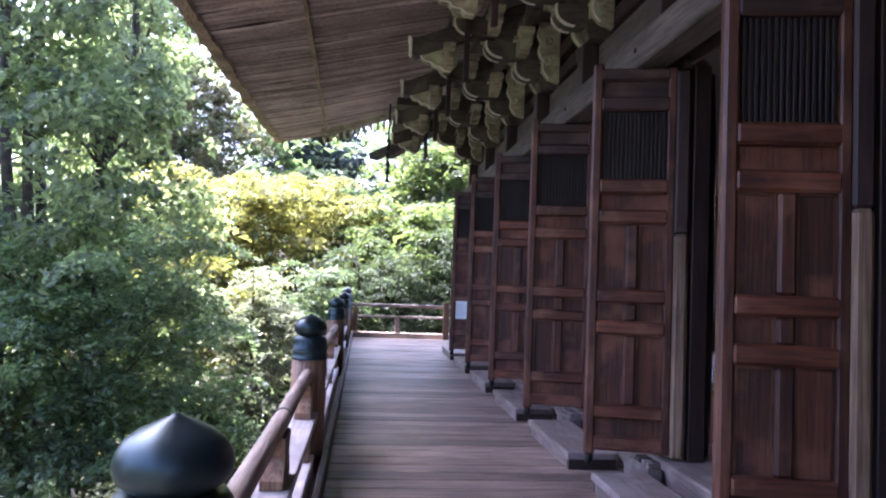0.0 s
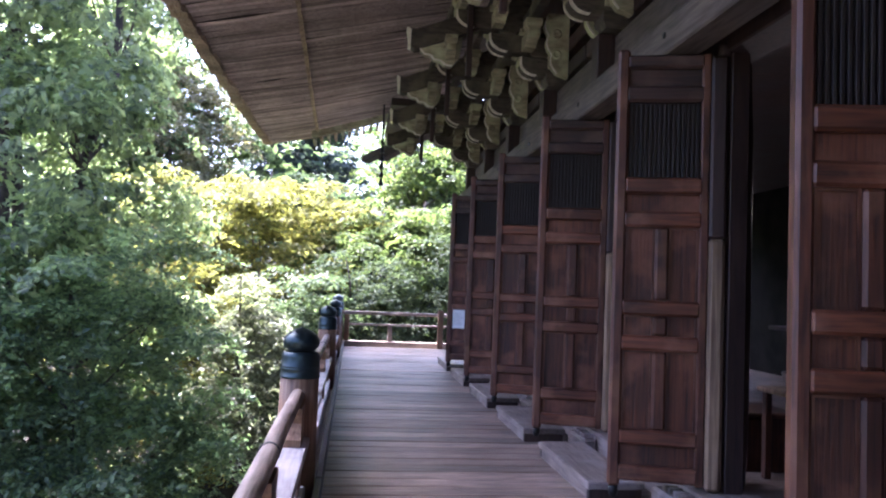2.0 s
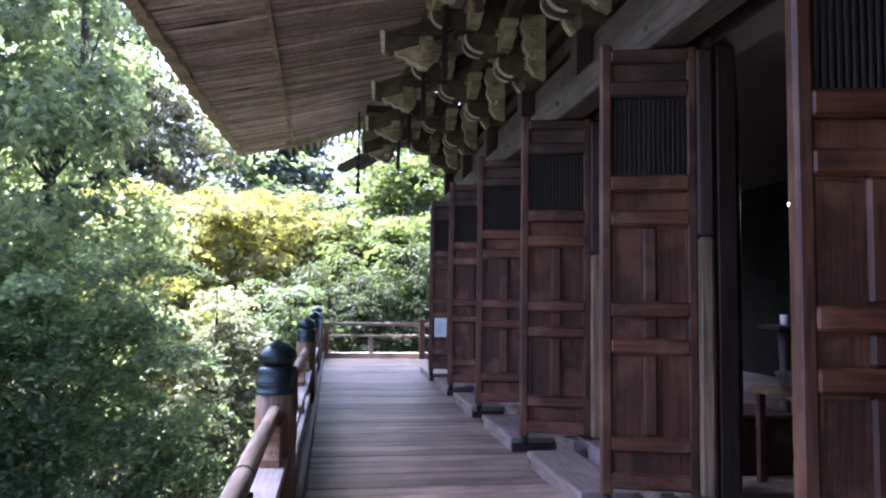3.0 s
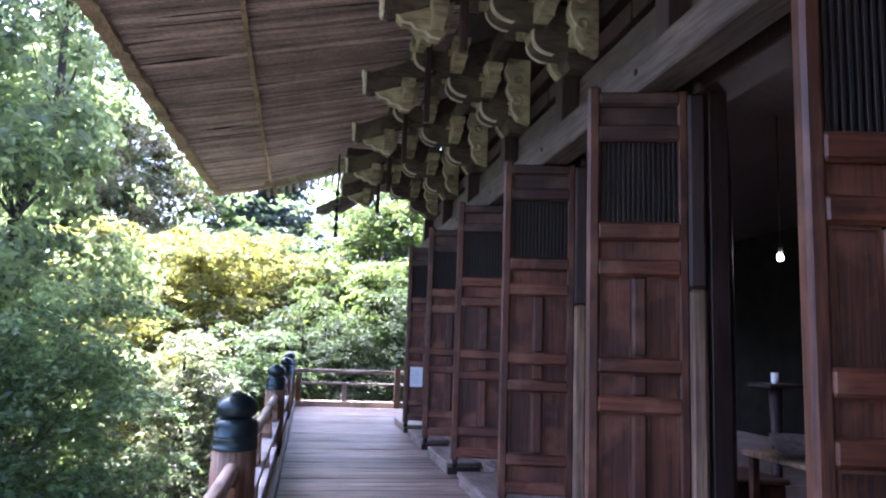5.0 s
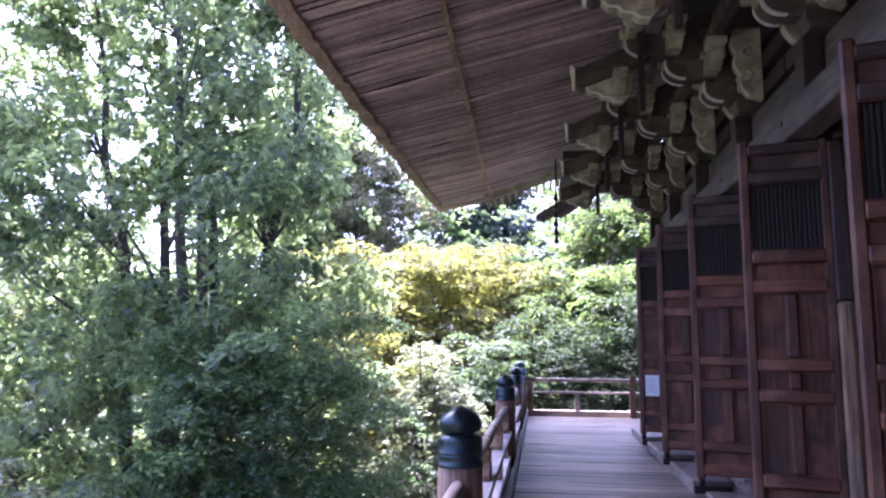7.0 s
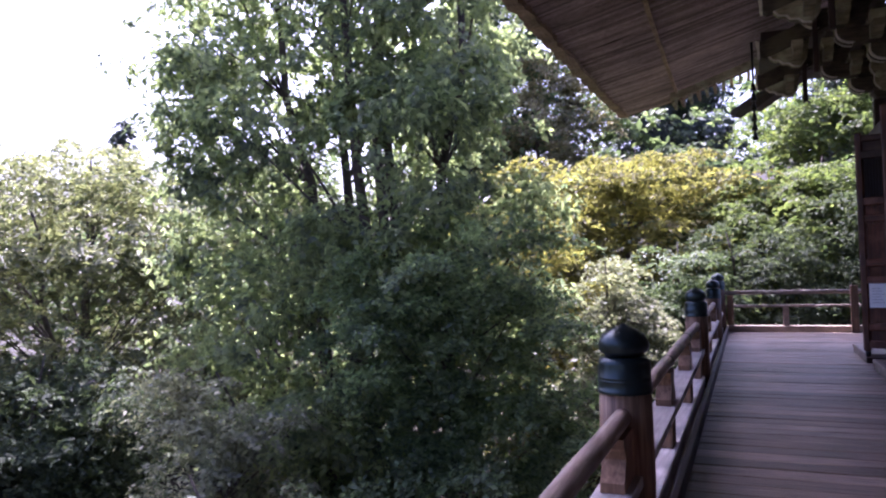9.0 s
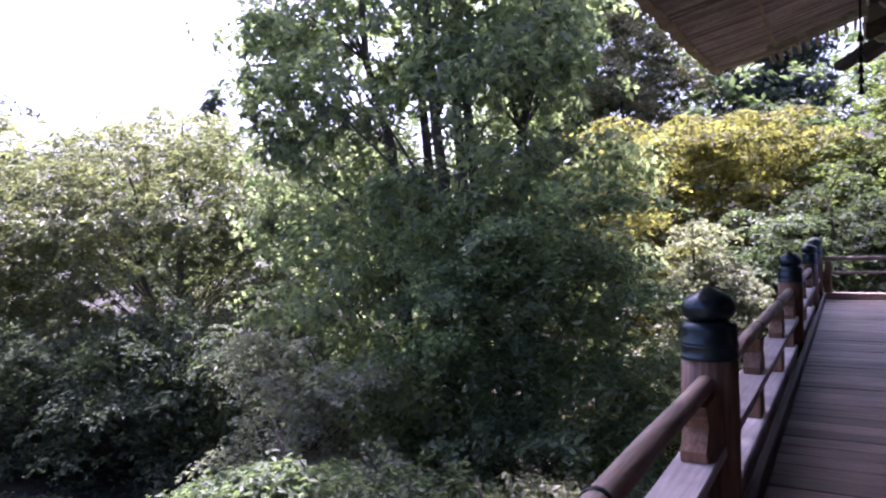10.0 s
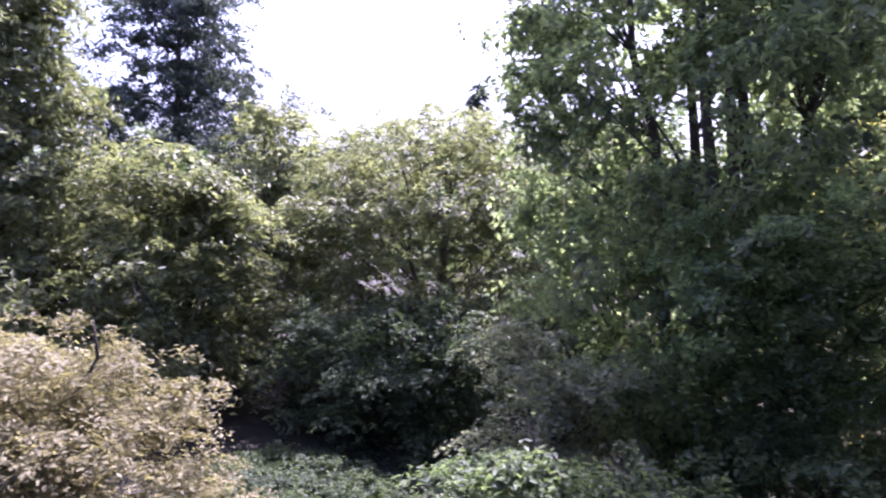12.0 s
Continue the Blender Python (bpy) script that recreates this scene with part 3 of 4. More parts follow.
def build_brackets():
    b = empty("bracket_set", Matrix(), "tiered brown timber bracket set with pale scooped edges", "bracket", "bracket sets under the eaves")
    part("strut", box((1.10, 0.06, 3.142), (1.255, 0.22, 3.60), 0.008), FRAME, b)
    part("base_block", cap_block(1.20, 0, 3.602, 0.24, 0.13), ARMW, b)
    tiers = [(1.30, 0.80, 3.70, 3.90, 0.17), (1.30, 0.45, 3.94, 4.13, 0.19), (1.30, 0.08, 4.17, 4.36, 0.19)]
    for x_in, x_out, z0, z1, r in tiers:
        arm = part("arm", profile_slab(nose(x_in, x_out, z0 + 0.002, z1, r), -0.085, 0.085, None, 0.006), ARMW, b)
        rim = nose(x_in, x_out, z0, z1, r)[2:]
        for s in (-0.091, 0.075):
            part("edge_line", outline_rim(rim, s), LIME, arm, "pale line painted for the lit edge of the arm")
        # thin pale cover that paints the light on the arm's outer end
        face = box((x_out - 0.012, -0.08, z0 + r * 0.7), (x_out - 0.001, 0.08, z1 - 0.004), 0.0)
        part("end_face", face, BRACKET, arm, "pale cover for the lit end of the arm")
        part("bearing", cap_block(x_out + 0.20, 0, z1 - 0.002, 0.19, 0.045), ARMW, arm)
    # carved piece against the wall, with an eye and a scalloped outer side
    carved = [(1.255, 3.62), (1.255, 4.30), (1.02, 4.30)]
    for i in range(13):
        f = i / 12
        carved.append((1.02 - 0.035 * abs(math.sin(f * math.pi * 3)) + 0.11 * f * f, 4.26 - 0.60 * f))
    for y in (-0.30, 0.30):
        wing = part("carved_wing", profile_slab(carved, y - 0.045, y + 0.045, None, 0.004), BRACKET, b, "pale carved wing beside the arms")
        part("edge_line", outline_rim(carved[3:], y - 0.05, 0.012, 0.006), LIME, wing)
        for z in (3.86, 4.08):
            eye = lathe([(0.05, 0.0), (0.052, 0.012), (0.03, 0.016), (0.028, 0.004), (0.01, 0.003)], 12)
            bmesh.ops.rotate(eye, cent=(0, 0, 0), matrix=Matrix.Rotation(radians(90), 3, "X"), verts=eye.verts)
            bmesh.ops.translate(eye, vec=(1.12, y - 0.044, z), verts=eye.verts)
            part("carved_eye", eye, BRACKET, wing)
    for x, z, half in ((1.16, 3.78, 0.27), (0.86, 3.95, 0.42), (0.52, 4.18, 0.42), (0.17, 4.40, 0.42)):
        part("cross_arm", cross_arm(x, z, half, 0.15, 0.12), BRACKET, b)
        for y in (-half + 0.09, 0, half - 0.09):
            part("block", cap_block(x, y, z + 0.152, 0.17, 0.11), BRACKET, b)
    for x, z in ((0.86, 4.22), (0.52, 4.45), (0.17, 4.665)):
        # purlins take the dark tone that stands for shadow between the sets
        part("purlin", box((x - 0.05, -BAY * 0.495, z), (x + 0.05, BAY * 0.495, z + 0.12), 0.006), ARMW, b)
    for z in (3.66, 3.92, 4.16):
        part("wall_plank", box((1.262, -BAY * 0.49, z), (1.40, BAY * 0.49, z + 0.15), 0.01), FRAME, b)
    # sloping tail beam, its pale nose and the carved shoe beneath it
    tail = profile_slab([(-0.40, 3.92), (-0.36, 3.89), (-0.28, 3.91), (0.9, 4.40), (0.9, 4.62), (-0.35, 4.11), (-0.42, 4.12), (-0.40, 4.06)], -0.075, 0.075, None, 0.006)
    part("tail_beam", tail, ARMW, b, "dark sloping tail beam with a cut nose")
    # pale piece that paints the lit end of the tail beam
    part("nose_board", profile_slab([(-0.425, 3.93), (-0.402, 3.91), (-0.402, 4.10), (-0.445, 4.13), (-0.43, 4.05)], -0.085, 0.085), LIME, b)
    shoe = [(-0.30, 3.905), (-0.25, 3.85), (-0.18, 3.84), (-0.15, 3.80), (-0.07, 3.79), (-0.03, 3.75), (0.05, 3.74), (0.10, 3.80), (0.13, 3.84), (0.16, 4.07)]
    foot = part("carved_shoe", profile_slab(shoe, -0.06, 0.06, None, 0.004), BRACKET, b, "pale carved shoe under the tail beam")
    part("edge_line", outline_rim(shoe[:8], -0.068, 0.012, 0.007), LIME, foot)
    for y in (-0.16, 0.16):
        part("shoe_block", cap_block(0.02, y, 3.92, 0.13, 0.11), BRACKET, foot)
    part("shoe_arm", cross_arm(0.02, 3.80, 0.26, 0.118, 0.10), BRACKET, b)
    part("hanger", box((0.19, -0.17, 3.62), (0.25, -0.11, 4.9), 0.006), FRAME, b)
    return b


set0 = build_brackets()
set0.matrix_world = pose(0, 6.1 - BAY * 7, 0)
for k in range(-6, 5):
    copy_thing(set0, pose(0, 6.1 + BAY * k, 0))
# beams that fan out under the eaves corner
for i, (x1, y1, z1) in enumerate(((-0.42, 15.1, 4.0), (-0.75, 16.3, 4.15))):
    fan = empty("corner_beam", pose(0, 0, 0), "dark sloping beam fanning out under the eaves corner", "beam", "corner beams")
    a, c = Vector((1.1, 13.7 + 0.1 * i, 4.75)), Vector((x1, y1, z1))
    bm = box((-0.07, -0.11, 0), (0.07, 0.11, (c - a).length), 0.008)
    bmesh.ops.transform(bm, matrix=Matrix.Translation(a) @ (c - a).to_track_quat("Z", "X").to_matrix().to_4x4(), verts=bm.verts)
    part("shaft", bm, FRAME, fan)
tagged(part("corner_boarding", box((-0.3, Y_END + 0.5, 4.95), (1.4, 17.6, 5.1), 0.0), FRAME), "dark boarding under the eaves corner", "boarding", kind="structure")
hang = empty("hanging_chain", pose(-0.45, 14.2, 0), "dark chain of ornaments hanging under the eaves corner", "ornament")
bm = rod((0, 0, 3.35), (0, 0, 4.9), 0.018, 0.018, 6)
for i in range(6):
    rod((0, 0, 3.3 + 0.16 * i), (0, 0, 3.42 + 0.16 * i), 0.05, 0.025, 8, bm)
part("chain", bm, IRON, hang)

# ---- inside the hall ----
lamp = empty("bulb_lamp", pose(2.85, 5.866, 2.143), "small bare warm bulb hanging inside the hall", "lamp")
glow, gn, gl, gb = material("warm_glow")
gb.inputs["Emission Color"].default_value = (1.0, 0.80, 0.55, 1)
gb.inputs["Emission Strength"].default_value = 40.0
bulb = part("bulb", lathe([(0.004, -0.022), (0.016, -0.016), (0.023, 0.0), (0.019, 0.018), (0.012, 0.032)], 14), glow, lamp, "glowing bulb")
part("socket", lathe([(0.018, 0.051), (0.02, 0.09), (0.012, 0.1)], 12), IRON, lamp)
part("cord", rod((0, 0, 0.101), (0, 0, 1.18), 0.004, 0.004, 6), IRON, lamp)


def build_desk(x, y, sx0=0.35, sy0=0.6, h=0.46):
    d = empty("low_desk", pose(x, y, 0.13), "low brown wooden desk inside the hall", "desk")
    part("tabletop", box((-sx0, -sy0, h - 0.035), (sx0, sy0, h), 0.008), WORN, d)
    for sx in (-sx0 + 0.05, sx0 - 0.05):
        for sy in (-sy0 + 0.06, sy0 - 0.06):
            part("leg", box((sx - 0.025, sy - 0.025, 0.0), (sx + 0.025, sy + 0.025, h - 0.036), 0.006), DOOR, d)
    return d


build_desk(2.25, 4.72, 0.3, 0.34, 0.63)
build_desk(2.4, 2.2)
bowl = empty("bowl", pose(2.12, 4.76, 0.76), "pale metal bowl on a low desk", "bowl")
part("body", lathe([(0.06, 0.0), (0.11, 0.03), (0.14, 0.10), (0.145, 0.12), (0.13, 0.118), (0.10, 0.04), (0.02, 0.03)], 24), STEPW, bowl)
chest = empty("offering_box", pose(2.15, 5.42, 0.13), "dark red wooden box standing inside a doorway", "box")
part("body", box((-0.2, -0.25, 0.0), (0.2, 0.25, 0.38), 0.01), DOOR, chest)
part("lid", box((-0.22, -0.27, 0.381), (0.22, 0.27, 0.42), 0.01), DOOR, chest)
stand = empty("cup_stand", pose(2.6, 5.62, 0.13), "tall dark wooden stand inside the hall", "stand")
part("top", box((-0.14, -0.14, 1.0), (0.14, 0.14, 1.03), 0.006), FRAME, stand)
part("shaft", lathe([(0.10, 0.0), (0.05, 0.06), (0.03, 0.5), (0.05, 0.999)], 16), FRAME, stand)
cup = empty("cup", pose(2.6, 5.62, 1.16), "small white cup on a tall dark stand", "cup")
part("body", lathe([(0.02, 0.0), (0.026, 0.015), (0.028, 0.08), (0.025, 0.08), (0.022, 0.02), (0.005, 0.015)], 18), PAPER, cup)


# ---- trees ----
def leaf_mesh(centres, normals, sizes, aspect, seed):
    """Small folded leaves, one island each, at the centres given."""
    g = np.random.default_rng(seed)
    n = len(centres)
    d = g.normal(size=(n, 3))
    u = np.cross(normals, d)
    u /= np.linalg.norm(u, axis=1)[:, None] + 1e-9
    v = np.cross(normals, u)
    s = sizes[:, None]
    tip, foot = centres + u * s, centres - u * s
    fold = normals * s * 0.25
    left, right = centres + v * s * aspect + fold, centres - v * s * aspect + fold
    verts = np.stack([foot, right, tip, left], 1).reshape(-1, 3)
    i = np.arange(n) * 4
    tris = np.stack([i, i + 1, i + 2, i, i + 2, i + 3], 1).reshape(-1)
    me = bpy.data.meshes.new("crown")
    me.vertices.add(n * 4)
    me.vertices.foreach_set("co", verts.astype(np.float32).ravel())
    me.loops.add(n * 6)
    me.loops.foreach_set("vertex_index", tris.astype(np.int32))
    me.polygons.add(n * 2)
    me.polygons.foreach_set("loop_start", (np.arange(n * 2) * 3).astype(np.int32))
    me.polygons.foreach_set("loop_total", np.full(n * 2, 3, np.int32))
    me.update(calc_edges=True)
    return me


def clumps(blobs, count, clump_r, leaves, size, seed, flat=0.5, up=0.5, shell=0.75):
    """Leaf centres in many uneven sprays over the outsides of the blobs (x, y, z, rx, ry, rz)."""
    g = np.random.default_rng(seed)
    count, leaves = int(count * 0.72), leaves * 1.38
    w = np.array([b[3] * b[4] + b[4] * b[5] + b[3] * b[5] for b in blobs])
    pick = g.choice(len(blobs), count, p=w / w.sum())
    B = np.array(blobs)[pick]
    d = g.normal(size=(count, 3))
    d /= np.linalg.norm(d, axis=1)[:, None]
    rad = np.where(g.random(count) < shell, g.uniform(0.75, 1.2, count) + 0.3 * (g.random(count) < 0.12), g.uniform(0.25, 0.85, count))
    c = B[:, :3] + d * B[:, 3:] * rad[:, None]
    cr = clump_r * g.uniform(0.45, 1.5, count)
    out = d * 0.6 + np.array([0, 0, up])
    out /= np.linalg.norm(out, axis=1)[:, None]
    k = np.maximum(3, (leaves * g.uniform(0.4, 1.6, count)).astype(int))
    idx = np.repeat(np.arange(count), k)
    m = len(idx)
    axis = d * 0.7 + g.normal(size=(count, 3)) * np.array([1, 1, 0.35])
    axis[:, 2] *= min(1.0, flat * 1.5)
    axis /= np.linalg.norm(axis, axis=1)[:, None]
    along = g.uniform(-0.9, 1.3, m)
    off = g.normal(size=(m, 3)) * np.array([1, 1, flat]) * (cr[idx] * (0.42 - 0.2 * np.abs(along)))[:, None]
    off += axis[idx] * (along * cr[idx])[:, None]
    off[:, 2] -= 0.35 * (off[:, 0] ** 2 + off[:, 1] ** 2) / (cr[idx] + 0.05)
    nrm = out[idx] + g.normal(size=(m, 3)) * 0.42
    nrm /= np.linalg.norm(nrm, axis=1)[:, None]
    return c[idx] + off, nrm, size * g.uniform(0.55, 1.35, m), c


def tree(name, label, x, y, blobs, mat, count, clump_r, leaves, size, seed, stems=((0, 0),), trunk_r=0.16, flat=0.5, up=0.5, aspect=0.45, shell=0.75, limbs=26, group=""):
    """A tree with tapered stems, limbs that reach into the crown, and a crown of small leaves."""
    g = random.Random(seed)
    z0 = ground_height(x, y) - 0.2
    t = empty(name, pose(x, y, z0), label, "tree" if "tree" in name or name in ("cedar", "maple") else "shrub", group)
    local = [(b[0] - x, b[1] - y, b[2] - z0, *b[3:]) for b in blobs]
    pts, nrm, sizes, cl = clumps(local, count, clump_r, leaves, size, seed, flat, up, shell)
    me = leaf_mesh(pts, nrm, sizes, aspect, seed)
    me.materials.append(mat)
    crown = new("crown", me)
    crown.parent = t
    top = max(b[2] + b[5] * 0.6 for b in local)
    spine = []
    for sx, sy in stems:
        bm = bmesh.new()
        foot = Vector((sx * 0.25, sy * 0.25, 0))
        mid = local[g.randrange(len(local))]
        goal = Vector((mid[0] * 0.4 + sx, mid[1] * 0.4 + sy, top))
        prev = None
        for k in range(9):
            f = k / 8
            c = foot.lerp(goal, f) + Vector((g.uniform(-0.2, 0.2), g.uniform(-0.2, 0.2), 0)) * min(1.0, trunk_r / 0.12) * (k > 0)
            r = trunk_r * (1 - f) ** 0.8 + 0.012
            ring = [bm.verts.new(c + Vector((r * math.cos(math.tau * q / 8), r * math.sin(math.tau * q / 8), 0))) for q in range(8)]
            if prev:
                for q in range(8):
                    bm.faces.new((prev[q], prev[(q + 1) % 8], ring[(q + 1) % 8], ring[q])).smooth = True
            else:
                bm.faces.new(ring[::-1])
            prev = ring
            if k < 8:
                spine.append((c, r))
        bm.faces.new(prev)
        part("trunk", bm, BARK, t)
    for i in range(limbs):
        bm = bmesh.new()
        target = Vector(cl[g.randrange(len(cl))])
        base, r = min(spine, key=lambda s: (s[0] - target).length + 4 * max(0, s[0].z - target.z + 0.9 * math.hypot(s[0].x - target.x, s[0].y - target.y)))
        m = base.lerp(target, 0.5) + Vector((g.uniform(-0.2, 0.2), g.uniform(-0.2, 0.2), g.uniform(-0.25, 0.05)))
        q = (target - base).to_track_quat("Z", "Y").to_matrix()
        rings = [[bm.verts.new(c + q @ Vector((w * math.cos(math.tau * k / 5), w * math.sin(math.tau * k / 5), 0))) for k in range(5)] for c, w in ((base, r * 0.42), (m, r * 0.24), (target, 0.006))]
        for a, c in zip(rings, rings[1:]):
            for k in range(5):
                bm.faces.new((a[k], a[(k + 1) % 5], c[(k + 1) % 5], c[k])).smooth = True
        part("limb", bm, BARK, t)
    return t


def blob_cloud(cx, cy, z0, z1, rx, ry, n, seed, rmin=0.28, rmax=0.5, taper=0.0):
    """Overlapping rounded masses that fill a crown between two heights."""
    g = random.Random(seed)
    out = []
    for i in range(n):
        f = g.random()
        a = g.uniform(0, math.tau)
        wide = (1 - taper * f) * math.sqrt(max(0.08, 1 - (2 * f - 1) ** 2 * 0.75))
        q = math.sqrt(g.random()) * wide
        r = g.uniform(rmin, rmax) * (1 - 0.4 * taper * f)
        out.append((cx + rx * q * math.cos(a), cy + ry * q * math.sin(a), z0 + (z1 - z0) * f, rx * r, ry * r, min(rx, ry) * r * 0.8))
    return out


L_DARK = leafy("dark_green_leaves", (0.042, 0.064, 0.036), (0.20, 0.25, 0.105), 0.55, 0.5)
L_GREEN = leafy("mid_green_leaves", (0.06, 0.092, 0.055), (0.27, 0.345, 0.16), 0.5, 0.6)
L_TALL = leafy("green_leaves_of_the_tall_tree", (0.08, 0.105, 0.07), (0.37, 0.42, 0.20), 0.5, 0.66)
L_MAPLE = leafy("yellow_green_maple_leaves", (0.095, 0.095, 0.028), (0.275, 0.25, 0.065), 0.6, 0.68)
L_LIME = leafy("fresh_green_leaves", (0.05, 0.075, 0.027), (0.175, 0.205, 0.06), 0.6, 0.6)
L_PALE = leafy("pale_grey_green_leaves", (0.10, 0.115, 0.07), (0.36, 0.36, 0.23), 0.45, 0.45)
L_OLIVE = leafy("olive_leaves", (0.065, 0.08, 0.04), (0.285, 0.29, 0.135), 0.5, 0.5)
# undergrowth leaves darkened in colour to stand for shade from taller trees
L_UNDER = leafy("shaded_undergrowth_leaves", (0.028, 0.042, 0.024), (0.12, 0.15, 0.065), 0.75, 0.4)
L_TAN = leafy("tan_leaves", (0.095, 0.085, 0.04), (0.33, 0.29, 0.15), 0.65, 0.4)
L_CEDAR = leafy("dark_cedar_needles", (0.038, 0.05, 0.04), (0.11, 0.13, 0.10), 0.65, 0.3)


def tiers(cx, cy, z0, z1, rx, ry, n, seed, thick=0.3, dome=0.6, grain=1.0):
    """Flat, overlapping layers of foliage that narrow towards the top."""
    g = random.Random(seed)
    out = []
    n *= 3
    for i in range(n):
        f = (i + g.random()) / n
        wide = math.sqrt(max(0.05, 1 - (f * dome / 0.6) ** 2 * 0.85)) if dome else 1
        a, q = g.uniform(0, math.tau), math.sqrt(g.random()) * wide * g.uniform(0.75, 1.2)
        f += g.uniform(-0.10, 0.13)
        r = g.uniform(0.10, 0.25) * grain
        out.append((cx + rx * q * math.cos(a), cy + ry * q * math.sin(a), z0 + (z1 - z0) * f, rx * r, ry * r, 0.8 * thick * g.uniform(0.7, 1.4)))
    return out


# tall airy tree with several stems beside the veranda
tree("tall_tree", "tall multi-stemmed tree with blue-green leaves in the gully", -7.1, 13.9,
     blob_cloud(-8.1, 13.9, -3.4, 10.5, 4.3, 3.3, 330, 3, 0.10, 0.24, 0.05), L_TALL, 5400, 0.30, 22, 0.082, 11,
     ((0, 0), (0.9, 0.5), (-1.5, 0.3), (0.4, -0.6), (2.0, 0.2), (-2.6, 0.6)), 0.15, 0.9, 0.35, 0.5, 0.5, 130)
# sunlit maples ahead
tree("maple", "sunlit yellow-green maple with layered sprays", -4.6, 25.0,
     tiers(-3.4, 24.6, -1.5, 4.5, 5.0, 3.2, 80, 51, 0.16, 0.5, 0.7), L_MAPLE, 1900, 0.55, 42, 0.07, 12, trunk_r=0.14, flat=0.14, up=1.1, aspect=0.6, limbs=50, shell=0.85)
tree("maple", "sunlit green maple beyond the end railing", 0.6, 24.0,
     tiers(0.8, 23.6, 0.4, 3.8, 3.2, 2.6, 46, 52, 0.2, 0.6, 0.7), L_LIME, 1150, 0.5, 42, 0.065, 13, trunk_r=0.14, flat=0.16, up=1.1, aspect=0.6, limbs=44, shell=0.85)
tree("maple", "green maple reaching above the end railing", 2.6, 29.0,
     tiers(2.6, 29.0, -1.0, 7.5, 4.0, 2.8, 30, 59, 0.3), L_LIME, 600, 0.7, 50, 0.10, 43, trunk_r=0.14, flat=0.2, up=1.2, aspect=0.6, limbs=30, shell=0.85)
tree("shrub", "pale sunlit shrub close below the railing", -3.1, 16.0, tiers(-3.1, 16.0, -2.4, 1.0, 1.25, 1.3, 26, 53, 0.15, 0.6, 0.8), L_PALE, 420, 0.40, 52, 0.055, 14, trunk_r=0.07, flat=0.2, up=1.4)
tree("shrub", "yellow-green shrub on the slope", -6.4, 19.6, tiers(-6.4, 19.4, -4.0, 2.9, 3.0, 2.2, 28, 54, 0.25), L_MAPLE, 700, 0.5, 52, 0.07, 15, trunk_r=0.08, flat=0.2, up=1.3)
tree("shrub", "green shrub with layered sprays below the railing", -2.6, 19.6, tiers(-2.4, 19.6, -4.0, 1.2, 2.6, 1.6, 34, 58, 0.2, 0.6, 0.8), L_DARK, 600, 0.45, 50, 0.065, 42, trunk_r=0.08, flat=0.2, up=1.3)
tree("shrub", "green shrub with layered sprays filling the gully", -4.9, 12.3, tiers(-5.0, 12.3, -4.4, 1.7, 2.5, 2.0, 70, 55, 0.16, 0.5, 0.75), L_GREEN, 1300, 0.46, 52, 0.055, 16, trunk_r=0.08, flat=0.25, up=1.1)
tree("shrub", "green shrub low in the gully", -5.3, 7.2, tiers(-5.3, 7.2, -4.4, -1.0, 2.4, 2.3, 40, 56, 0.2, 0.6, 0.8), L_DARK, 900, 0.38, 52, 0.05, 17, trunk_r=0.08, flat=0.25, up=1.1)
tree("shrub", "small pale-leaved shrub below the railing", -3.5, 7.6, tiers(-3.5, 7.6, -4.3, -1.3, 1.2, 1.6, 16, 60, 0.2), L_OLIVE, 380, 0.34, 50, 0.05, 44, trunk_r=0.06, flat=0.25, up=1.2)
tree("shrub", "pale sparse shrub under the tall tree", -8.2, 10.2, tiers(-8.2, 10.2, -4.4, -0.6, 1.7, 1.6, 40, 57, 0.2, 0.6, 0.6), L_PALE, 420, 0.40, 50, 0.055, 18, trunk_r=0.08, flat=0.3, up=1.0)
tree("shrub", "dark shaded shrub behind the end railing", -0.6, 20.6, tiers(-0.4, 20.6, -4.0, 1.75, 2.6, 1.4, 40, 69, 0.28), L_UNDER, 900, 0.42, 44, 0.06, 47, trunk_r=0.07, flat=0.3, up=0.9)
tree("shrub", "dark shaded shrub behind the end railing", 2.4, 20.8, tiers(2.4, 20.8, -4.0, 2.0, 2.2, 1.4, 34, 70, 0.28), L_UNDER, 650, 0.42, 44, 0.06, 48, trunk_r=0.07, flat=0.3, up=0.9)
# round-headed trees across the gully
dome = [(-20.0 + 4.6 * math.cos(a) * q, 17.5 + 4.0 * math.sin(a) * q, 0.4 + 4.7 * math.sqrt(max(0, 1 - q * q * 0.9)), 1.5, 1.5, 0.5)
        for q, n in ((0.0, 1), (0.4, 6), (0.72, 10), (0.98, 14)) for a in [math.tau * i / n + q for i in range(n)]]
dome += [(-20.0 + 3.6 * math.cos(a), 17.5 + 3.2 * math.sin(a), z, 1.4, 1.4, 0.7) for z in (3.2, 2.4, 1.5, 0.6, -0.6, -1.8, -3.0, -4.0) for a in [math.tau * i / 9 + z for i in range(9)]]
tree("round_tree", "round-headed tree with pale-topped olive leaves", -20.0, 17.5, dome, L_OLIVE, 2300, 0.55, 34, 0.11, 19, ((0, 0), (1.2, 0.4), (-1.0, 0.6), (0.4, -0.8)), 0.11, 0.3, 1.2, 0.35, 0.85, 60)
tree("round_tree", "grey-green broadleaf tree across the gully", -21.4, 9.1, tiers(-21.4, 9.1, -4.2, 3.0, 3.5, 3.2, 40, 61, 0.5), L_OLIVE, 1500, 0.55, 34, 0.11, 20, ((0, 0), (0.9, 0.4)), 0.15, 0.3, 1.1, 0.35, 0.8, 40)
